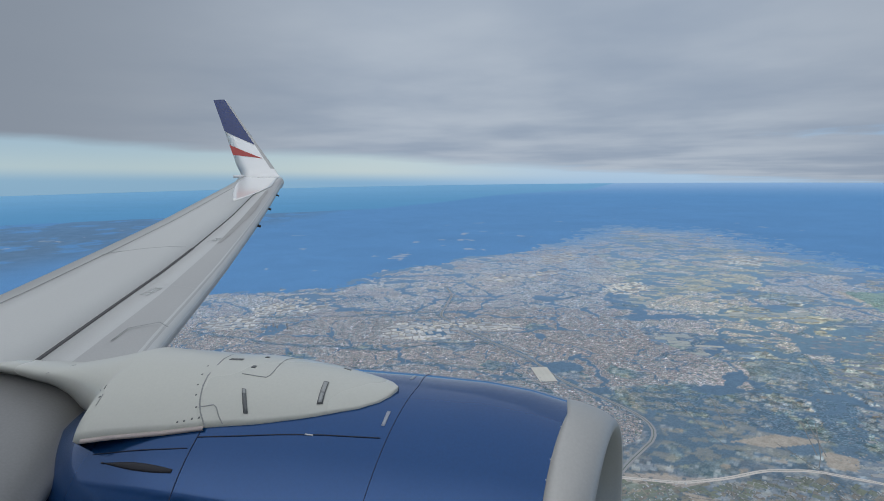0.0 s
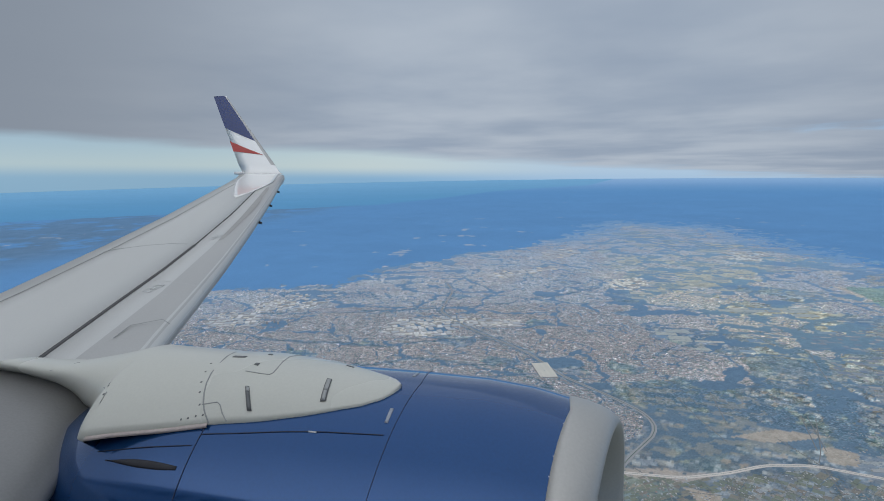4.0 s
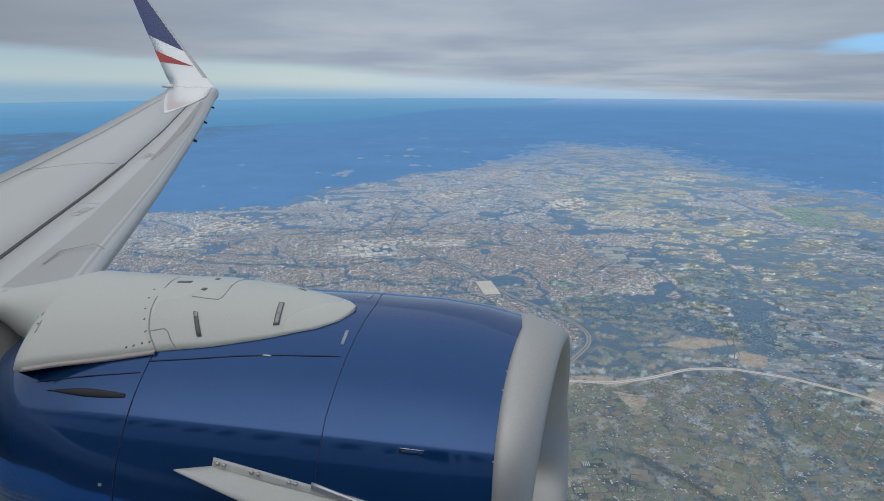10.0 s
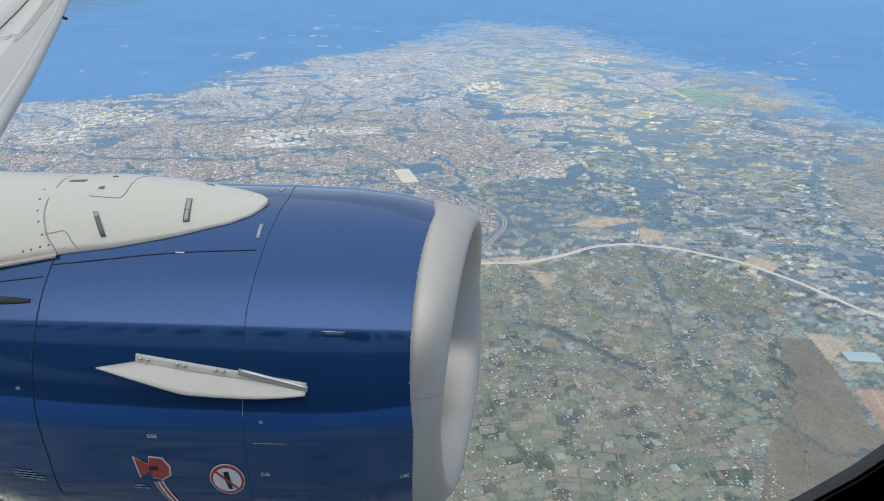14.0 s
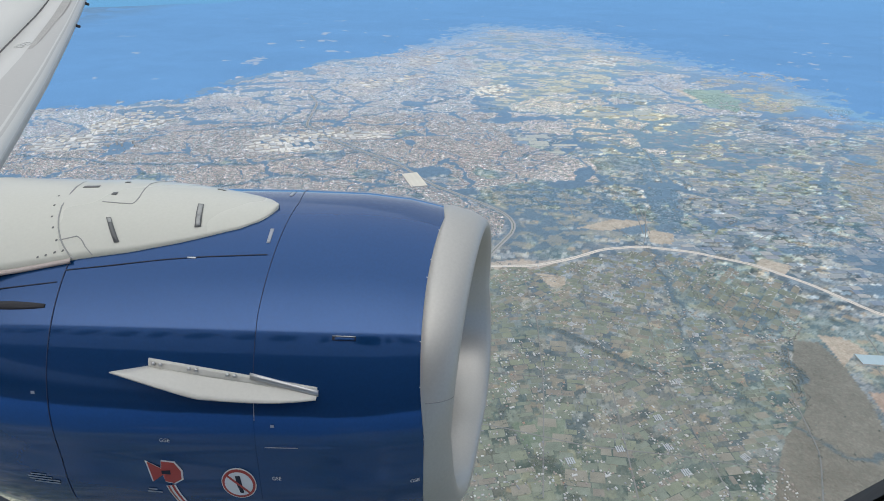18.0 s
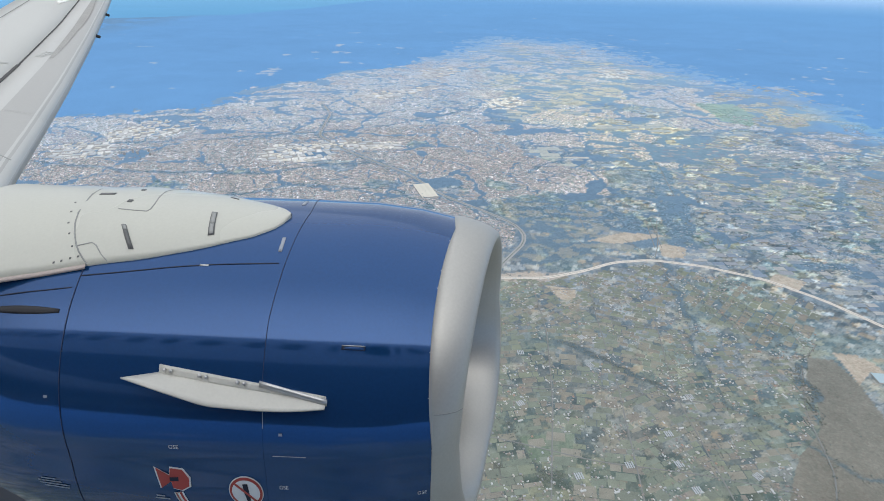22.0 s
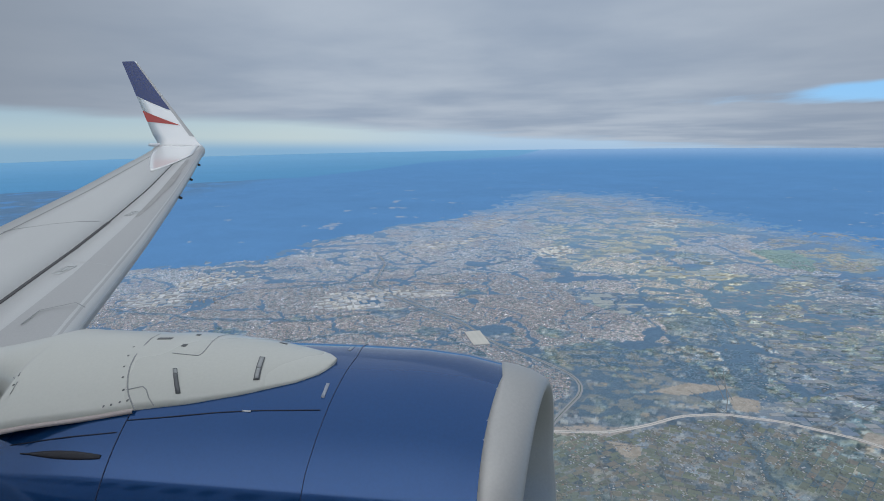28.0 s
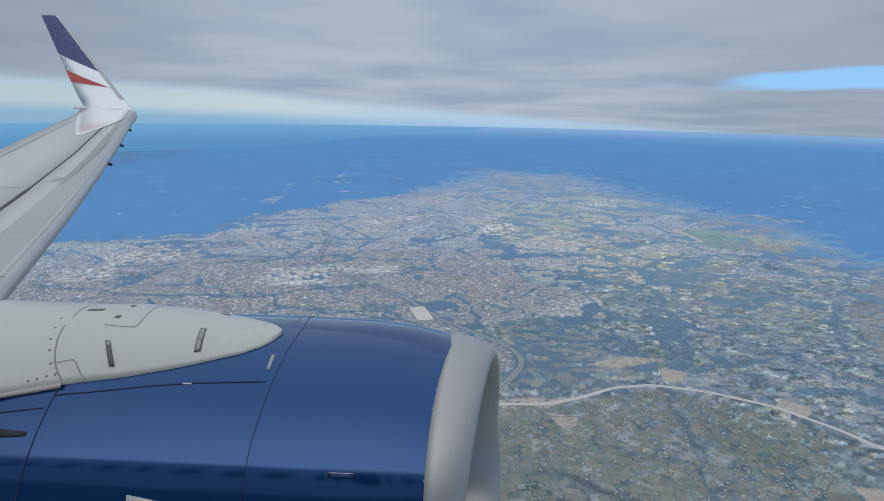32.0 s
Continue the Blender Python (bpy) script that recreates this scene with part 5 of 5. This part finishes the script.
for poly, count, turn in zip(INDUSTRY, (34, 30, 26, 18, 34, 14, 24, 14), (28, 12, 30, 20, 26, 40, 15, 30)):
    P = np.array(poly, float)
    lo, hi = P.min(0), P.max(0)
    put_, tries = [], 0
    big = 1.0 if hi[1] < 620 else 1.9
    while len(put_) < count and tries < 4000:
        tries += 1
        x, y = lo + (hi - lo) * rng.random(2)
        if not inside(np.array([x]), np.array([y]), poly)[0] or any(abs(x - a) + abs(y - b) < 8.5 * big for a, b in put_):
            continue
        put_.append((x, y))
        k = int(rng.integers(0, 3))
        ob = place(sheds[k], x, y, turn + (90 if rng.random() < 0.3 else 0), not used[k])
        used[k] = True
        ob.scale = (big, big, 1) if big > 1 else ob.scale
# single large buildings
tagged(place(building("distribution_centre", 11.5, 27, 0.7, 0.05, CREAM_ROOF, "very large warehouse with cream white roof beside the motorway", "warehouse", "", 3), -20, 372, 18, True))
place(building("glasshouse", 13.5, 6.0, 0.6, 0.06, BLUE_ROOF, "large building with pale blue roof among bare earth lots", "warehouse", "", 4), 172.0, 177.0, -4, True)
for k, (x, y, h) in enumerate(((-268, 447, 3.4), (-262, 443, 2.6), (-272, 441, 2.2), (-256, 450, 2.8), (-250, 441, 1.9))):
    root = new("tower_block")
    part("body", walls_bm(1.6, 1.6, h), WALLS, root, smooth=False)
    part("roof", gable_bm(1.0, 1.0, h, 0.25), GREY_ROOF, root, smooth=False)
    for j in range(5):
        w = part("window", walls_bm(1.62, 1.2, 0.09), GLASS_DARK, root, smooth=False)
        w.location.z = h * (j + 0.6) / 6
    tagged(root, "pale apartment tower in the town centre", "tower", "tower blocks")
    root.matrix_world = pose(x, y, GZ, 0, 0, 20 + 13 * k)

rows_ = new("greenhouse_row")
for k in range(4):
    for nm, bm, mat in (("body", walls_bm(0.42, 2.5, 0.14), WALLS), ("roof", gable_bm(0.46, 2.55, 0.14, 0.10), GREY_ROOF)):
        part(nm, bm, mat, rows_, smooth=False).location.x = 0.72 * (k - 1.5)
tagged(rows_, "rows of long pale greenhouses side by side on a paddock", "greenhouse", "greenhouses")
for k, (x, y, turn) in enumerate(((56, 200, 30), (56, 181, 35), (89, 164, 12), (75, 145, 10), (76, 122, 12), (29, 188, 5), (26, 158, 25), (58, 131, 8), (97, 128, 30), (74, 132, 14), (41, 126, 12), (37, 223, 40), (78, 247, 35), (107, 193, 80))):
    place(rows_, x, y, turn, k == 0)

# farmhouses near by are things; the rest of the houses are one mass
RURAL = [(16, 250), (60, 252), (100, 268), (140, 258), (175, 232), (150, 192), (140, 184), (132, 157), (108, 130), (104, 90), (-10, 90), (6, 150)]
houses = [building("farmhouse", 0.62, 1.0, 0.17, 0.12, PALE_ROOF, "low farmhouse with pale metal roof among trees", "house", "farmhouses"),
          building("farmhouse", 0.75, 0.8, 0.17, 0.14, TILE_ROOF, "farmhouse with terracotta tiled roof among trees", "house", "farmhouses"),
          building("farm_shed", 0.7, 1.9, 0.2, 0.10, PALE_ROOF, "long farm shed with pale metal roof on a paddock", "shed", "farm sheds"),
          building("farmhouse", 0.7, 0.9, 0.17, 0.14, GREY_ROOF, "farmhouse with grey roof among trees", "house", "farmhouses")]


def scatter(poly, n, clump, seed):
    """Random places in a polygon, thicker where a noise field is high."""
    g = np.random.default_rng(seed)
    P = np.array(poly, float)
    lo, hi = P.min(0), P.max(0)
    q = lo + (hi - lo) * g.random((n * 14, 2))
    ok = inside(q[:, 0], q[:, 1], poly)
    if clump:
        ok &= fbm(q[:, 0] / clump, q[:, 1] / clump, seed) > 0.42 + 0.25 * g.random(len(q))
    return q[ok][:n]


spots = scatter(RURAL, 290, 12.0, 5)
seen_ = [False] * 4
for x, y in spots:
    k = int(rng.choice(4, p=(0.42, 0.2, 0.2, 0.18)))
    place(houses[k], float(x), float(y), float(rng.choice((17, 107)) + rng.normal(0, 8)), not seen_[k])
    seen_[k] = True


def mass(name, xy, size, height, turn, mat, label, category, pitched=True):
    """Many small pitched blocks as one mesh."""
    n = len(xy)
    g = np.random.default_rng(len(xy))
    w = size[0] + (size[1] - size[0]) * g.random(n)
    l = w * (1.0 + 0.9 * g.random(n))
    a = np.radians(turn) + (g.random(n) < 0.5) * math.pi / 2 + g.normal(0, 0.08, n)
    ca, sa = np.cos(a), np.sin(a)
    h = height * (0.8 + 0.4 * g.random(n))
    cor = [(-1, -1, 0), (1, -1, 0), (1, 1, 0), (-1, 1, 0), (-1, -1, 1), (1, -1, 1), (1, 1, 1), (-1, 1, 1), (0, -0.9, 1.8), (0, 0.9, 1.8)]
    co = np.zeros((n, 10, 3))
    for i, (u, v, z) in enumerate(cor):
        X, Y = u * w / 2, v * l / 2
        co[:, i] = np.stack([xy[:, 0] + X * ca - Y * sa, xy[:, 1] + X * sa + Y * ca, GZ + z * h], 1)
    faces = [(0, 1, 5, 4), (1, 2, 6, 5), (2, 3, 7, 6), (3, 0, 4, 7), (5, 6, 9, 8), (7, 4, 8, 9)]
    quads = (np.arange(n)[:, None, None] * 10 + np.array(faces)[None]).reshape(-1, 4)
    tris = (np.arange(n)[:, None, None] * 10 + np.array([(4, 5, 8), (6, 7, 9)])[None]).reshape(-1, 3)
    me = bpy.data.meshes.new(name)
    me.vertices.add(n * 10)
    me.vertices.foreach_set("co", co.astype(np.float32).ravel())
    me.loops.add(quads.size + tris.size)
    me.loops.foreach_set("vertex_index", np.concatenate([quads.ravel(), tris.ravel()]).astype(np.int32))
    me.polygons.add(len(quads) + len(tris))
    me.polygons.foreach_set("loop_start", np.concatenate([np.arange(0, quads.size, 4), quads.size + np.arange(0, tris.size, 3)]).astype(np.int32))
    me.polygons.foreach_set("use_smooth", np.zeros(len(me.polygons), bool))
    me.update(calc_edges=True)
    me.materials.append(mat)
    return tagged(new(name, me), label, category, kind="stuff")


ROOFS_NEAR = shader("mixed_roofs", (0, 0, 0), 0.8, 0, 0.1, 0.4, per=[(0.54, 0.56, 0.56), (0.42, 0.44, 0.46), (0.29, 0.26, 0.25), (0.48, 0.47, 0.44), (0.36, 0.32, 0.29), (0.25, 0.27, 0.29)])
ROOFS_TOWN = shader("suburban_roofs", (0, 0, 0), 0.8, 0, 0.1, 0.4, per=[(0.38, 0.37, 0.39), (0.44, 0.44, 0.46), (0.39, 0.345, 0.345), (0.42, 0.375, 0.37), (0.31, 0.33, 0.36), (0.53, 0.53, 0.54), (0.37, 0.345, 0.35), (0.45, 0.40, 0.39)])
# roofs on the plain and farther off: distance haze is mixed into these colours
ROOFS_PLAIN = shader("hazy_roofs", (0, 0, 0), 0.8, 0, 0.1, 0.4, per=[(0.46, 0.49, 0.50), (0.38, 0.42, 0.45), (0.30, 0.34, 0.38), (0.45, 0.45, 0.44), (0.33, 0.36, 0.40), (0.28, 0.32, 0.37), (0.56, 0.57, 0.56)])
ROOFS_FAR = shader("hazed_far_roofs", (0, 0, 0), 0.8, 0, 0.1, 0.4, per=[(0.40, 0.445, 0.53), (0.455, 0.485, 0.545), (0.345, 0.40, 0.49), (0.44, 0.44, 0.48), (0.52, 0.54, 0.565), (0.355, 0.39, 0.465)])
more = scatter(RURAL, 3600, 8.0, 23)
mass("scattered_houses", more, (0.2, 0.6), 0.15, 17, ROOFS_NEAR, "scattered farmhouses, sheds and outbuildings", "houses")
FARPLAIN_ = [(60, 400), (170, 470), (300, 560), (430, 560), (466, 710), (368, 920), (290, 1270), (70, 1340), (10, 1130), (70, 760), (50, 560)]
EAST = [(120, 280), (150, 262), (184, 238), (200, 216), (260, 200), (420, 300), (440, 420), (420, 560), (300, 560), (170, 480), (170, 380)]
east = np.concatenate([scatter(EAST, 4200, 0, 29), scatter([(48, 380), (110, 380), (104, 430), (170, 480), (200, 560), (60, 560), (60, 470), (96, 425)], 1500, 0, 37)])
east = east[mosaic(east[:, 0], east[:, 1]) != 2]
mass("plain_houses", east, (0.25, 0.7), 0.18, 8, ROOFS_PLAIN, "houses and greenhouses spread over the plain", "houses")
far_town = scatter(SUBURB, 30000, 30.0, 83)
far_town = far_town[mosaic(far_town[:, 0], far_town[:, 1]) == 1]
far_r = np.hypot(far_town[:, 0], far_town[:, 1])
mass("far_suburban_houses", far_town[(far_r > 540) & (far_r < 1060)], (0.6, 1.4), 0.3, 20, ROOFS_FAR, "far suburban houses, blued by painted haze", "houses")
vill = scatter(FARPLAIN_, 9000, 34.0, 89)
vill = vill[near_line(vill[:, 0], vill[:, 1], PLAIN + PLAIN[:1]) > 70 * np.random.default_rng(2).random(len(vill))]
vill = vill[mosaic(vill[:, 0], vill[:, 1]) == 1]
mass("village_houses", vill, (0.6, 1.6), 0.3, 12, ROOFS_FAR, "village houses far off on the plain, paled by painted haze", "houses")
# suburbs: houses along curving streets
g = np.random.default_rng(11)
u, v = np.meshgrid(np.arange(-330, 330, 0.95), np.arange(-330, 330, 1.15))
u, v = u.ravel(), v.ravel()
keep = (np.floor(v / 1.15) % 3 != 0) & (np.floor(u / 0.95) % 13 != 0)
u, v = u[keep] + g.normal(0, 0.12, keep.sum()), v[keep] + g.normal(0, 0.10, keep.sum())
bend = 0.5 * np.sin(u / 23.0) + 0.35 * np.sin(v / 31.0)
ang = 0.35
X = -150 + u * math.cos(ang) - (v + 6 * bend) * math.sin(ang)
Y = 330 + u * math.sin(ang) + (v + 6 * bend) * math.cos(ang)
rr = np.hypot(X, Y)
az_ = np.degrees(np.arctan2(-X, Y))
ok = inside(X, Y, SUBURB) & (rr < 560) & (rr > 200) & (az_ < 62) & (mosaic(X, Y) == 1) & (near_line(X, Y, MOTORWAY) > 3.5)
for poly in INDUSTRY + BUSH:
    ok &= ~inside(X, Y, poly)
for line in CREEKS:
    ok &= near_line(X, Y, line) > 3.2
ok &= g.random(len(X)) < np.clip(1.25 - rr / 700, 0.3, 1)
mass("suburban_houses", np.stack([X[ok], Y[ok]], 1), (0.5, 0.72), 0.2, 20, ROOFS_TOWN, "dense suburban houses with grey and red roofs", "houses")


# ---- fields ----
def fields(name, poly, size, ang, palette, label, seed, fill=0.75, stretch=1.7, lift=0.008):
    """Fenced paddocks: flat plots of differing crops just above the soil, as one mesh."""
    g = np.random.default_rng(seed)
    P = np.array(poly, float)
    c, r = P.mean(0), np.hypot(*(P - P.mean(0)).T).max()
    co, ca, sa = [], math.cos(ang), math.sin(ang)
    v = -r
    while v < r:
        h = size * (0.45 + 0.7 * g.random())
        u = -r + size * g.random()
        while u < r:
            w = size * stretch * (0.4 + 0.9 * g.random())
            if g.random() < fill:
                co.append([(u + 0.04 * w, v + 0.05 * h), (u + 0.96 * w, v + 0.05 * h), (u + (0.9 + 0.08 * g.random()) * w, v + 0.95 * h), (u + 0.06 * w, v + 0.95 * h)])
            u += w
        v += h
    q = np.array(co)
    bend = size * 0.5 * np.sin(q[:, :, 0] / (size * 7))
    q = np.stack([c[0] + q[:, :, 0] * ca - (q[:, :, 1] + bend) * sa, c[1] + q[:, :, 0] * sa + (q[:, :, 1] + bend) * ca], 2)
    m = q.mean(1)
    ok = inside(m[:, 0], m[:, 1], poly) & (near_line(m[:, 0], m[:, 1], MOTORWAY) > size * 0.8) & (near_line(m[:, 0], m[:, 1], NEWROAD) > size * 0.7)
    for line in CREEKS:
        ok &= near_line(m[:, 0], m[:, 1], line) > size * 0.5
    for p in BUSH + INDUSTRY + LOTS + [MEADOW, PASTURE, EARTHWORK] + ([EAST] if size > 8 else []):
        ok &= ~inside(m[:, 0], m[:, 1], p)
    rm = np.hypot(m[:, 0], m[:, 1])
    if size > 6:
        ok &= (mosaic(m[:, 0], m[:, 1]) == 0) & ~inside(m[:, 0], m[:, 1], DRYLAND) & ~inside(m[:, 0], m[:, 1], MOOR)
    ok &= (rm < 480) | (near_line(m[:, 0], m[:, 1], PLAIN + PLAIN[:1]) > 110 * g.random(len(m)))
    q = q[ok]
    n = len(q)
    top = np.concatenate([q, np.full((n, 4, 1), GZ + lift)], 2)
    me = bpy.data.meshes.new(name)
    me.vertices.add(n * 4)
    me.vertices.foreach_set("co", top.astype(np.float32).ravel())
    me.loops.add(n * 4)
    me.loops.foreach_set("vertex_index", np.arange(n * 4, dtype=np.int32))
    me.polygons.add(n)
    me.polygons.foreach_set("loop_start", np.arange(0, n * 4, 4, dtype=np.int32))
    me.update(calc_edges=True)
    me.materials.append(shader(name + "_crops", (0, 0, 0), 1.0, 0, 0.22, 2.2, fine=2.5, per=palette))
    return tagged(new(name, me), label, "fields", kind="stuff")


CROPS = [(0.204, 0.238, 0.197), (0.226, 0.254, 0.208), (0.192, 0.228, 0.192), (0.248, 0.246, 0.21), (0.238, 0.228, 0.203), (0.214, 0.25, 0.213), (0.187, 0.214, 0.182), (0.224, 0.255, 0.198), (0.268, 0.264, 0.228)]
BLOCKS = [([(-10, 90), (6, 150), (11, 200), (40, 205), (38, 160), (30, 90)], 3.6, 0.12), ([(11, 200), (16, 250), (60, 252), (66, 215), (40, 205)], 3.0, 0.55), ([(30, 90), (38, 160), (40, 205), (66, 215), (64, 170), (58, 90)], 4.0, -0.18),
          ([(58, 90), (64, 170), (86, 168), (86, 110), (104, 90)], 3.4, 0.38), ([(60, 252), (100, 268), (110, 240), (92, 214), (84, 166), (64, 170), (66, 215)], 3.2, -0.42), ([(100, 268), (140, 258), (175, 232), (150, 192), (124, 200), (110, 240)], 4.2, 0.8),
          ([(84, 166), (92, 214), (124, 200), (140, 184), (132, 157), (108, 130), (86, 112)], 3.0, 0.1)]
for k, (poly, size, ang) in enumerate(BLOCKS):
    fields("paddocks", poly, size, ang, CROPS, "small green and brown fenced paddocks", 3 + k, 0.62, 1.5, 0.008 + 0.004 * k)
# both field palettes below carry the blue of distant air in their colours
fields("plain_fields", EAST, 4.6, 0.06, [(0.23, 0.285, 0.345), (0.27, 0.32, 0.37), (0.21, 0.27, 0.345), (0.31, 0.345, 0.37), (0.28, 0.31, 0.35), (0.245, 0.30, 0.35), (0.375, 0.39, 0.395), (0.19, 0.255, 0.345)], "strips of market gardens on the plain, blued by painted haze", 5, 0.34, 1.5)
FARPLAIN = [(60, 400), (100, 420), (170, 470), (300, 560), (430, 560), (466, 710), (368, 920), (290, 1270), (70, 1340), (10, 1130), (70, 760), (50, 560)]
fields("far_fields", FARPLAIN, 9.0, 0.05, [(0.34, 0.415, 0.46), (0.40, 0.45, 0.455), (0.27, 0.365, 0.45), (0.23, 0.335, 0.44), (0.44, 0.475, 0.455), (0.30, 0.38, 0.44), (0.50, 0.515, 0.475), (0.21, 0.32, 0.44)], "dry fields far off on the plain, paled by painted haze", 9, 0.45, 2.2, 0.03)


# ---- trees ----
def clumps(name, xy, size, mat, label):
    """Tree crowns as many small uneven lumps with a short stem under each, in one mesh."""
    n = len(xy)
    g = np.random.default_rng(n)
    r = size[0] + (size[1] - size[0]) * g.random(n) ** 1.5
    base = np.array([(0, 0, 1.7), (1, 0, 0.9), (0.31, 0.95, 1.0), (-0.81, 0.59, 0.85), (-0.81, -0.59, 1.05), (0.31, -0.95, 0.8), (0.25, 0.1, 0.0), (-0.2, -0.1, 0.0)])
    co = base[None] * r[:, None, None] * (1 + 0.35 * (g.random((n, 8, 1)) - 0.5))
    co[:, :, 0] += xy[:, :1]
    co[:, :, 1] += xy[:, 1:]
    co[:, :, 2] += GZ
    f = np.array([(0, 1, 2), (0, 2, 3), (0, 3, 4), (0, 4, 5), (0, 5, 1), (2, 1, 6), (3, 2, 6), (4, 3, 7), (5, 4, 7), (1, 5, 6)])
    tris = (np.arange(n)[:, None, None] * 8 + f[None]).reshape(-1, 3)
    me = bpy.data.meshes.new(name)
    me.vertices.add(n * 8)
    me.vertices.foreach_set("co", co.astype(np.float32).ravel())
    me.loops.add(tris.size)
    me.loops.foreach_set("vertex_index", tris.astype(np.int32).ravel())
    me.polygons.add(len(tris))
    me.polygons.foreach_set("loop_start", np.arange(0, tris.size, 3, dtype=np.int32))
    me.polygons.foreach_set("use_smooth", np.zeros(len(me.polygons), bool))
    me.update(calc_edges=True)
    me.materials.append(mat)
    return tagged(new(name, me), label, "trees", kind="stuff")


TREES = shader("eucalypt_foliage", (0, 0, 0), 0.95, 0, 0.15, 0.6, per=[(0.18, 0.21, 0.20), (0.195, 0.225, 0.205), (0.165, 0.20, 0.20), (0.205, 0.228, 0.20)])
# foliage for trees farther off, with haze put into its blue
TOWN_TREES = shader("hazed_foliage", (0, 0, 0), 0.95, 0, 0.15, 0.6, per=[(0.20, 0.275, 0.33), (0.22, 0.29, 0.34), (0.185, 0.26, 0.325)])
pts = [scatter(RURAL, 3600, 7.0, 43), scatter(RURAL, 900, 0, 53)]
g = np.random.default_rng(3)
for line in CREEKS[:4]:
    L = smooth_line(line, 200)
    L = L - np.stack([16 * (fbm(L[:, 0] / 14, L[:, 1] / 14, 31) - 0.5), 14 * (fbm(L[:, 0] / 11, L[:, 1] / 11, 131) - 0.5)], 1)
    pts += [L + g.normal(0, 1.2, L.shape) for _ in range(2)]
for pts_ in LANES[:9]:
    L = smooth_line(pts_, 120)
    pts.append(L + g.choice((-0.7, 0.7), (len(L), 1)) + g.normal(0, 0.25, L.shape))
pts.append(scatter(BUSH[0], 900, 0, 59))
pts.append(scatter(THICKET, 500, 5.0, 63))
xy = np.concatenate(pts)
for poly in LOTS + [LAWN, EARTHWORK]:
    xy = xy[~inside(xy[:, 0], xy[:, 1], poly)]
xy = xy[(near_line(xy[:, 0], xy[:, 1], MOTORWAY) > 1.7) & (near_line(xy[:, 0], xy[:, 1], NEWROAD) > 1.6)]
clumps("bushland_trees", xy, (0.11, 0.33), TREES, "dark eucalypt trees along creeks, lanes and paddocks")
clumps("meadow_trees", scatter(MEADOW, 160, 14.0, 67), (0.12, 0.4), TREES, "few lone trees on a brown meadow")
plain_xy = np.concatenate([scatter(EAST, 4000, 16.0, 71), scatter(BUSH[2], 400, 9.0, 61)])
for poly in LOTS + BUSH[3:8] + BUSH[1:2]:
    plain_xy = plain_xy[~inside(plain_xy[:, 0], plain_xy[:, 1], poly)]
clumps("plain_trees", plain_xy, (0.15, 0.36), TOWN_TREES, "trees over the plain, turned blue-green by painted haze")
k = g.random(len(X)) < 0.30
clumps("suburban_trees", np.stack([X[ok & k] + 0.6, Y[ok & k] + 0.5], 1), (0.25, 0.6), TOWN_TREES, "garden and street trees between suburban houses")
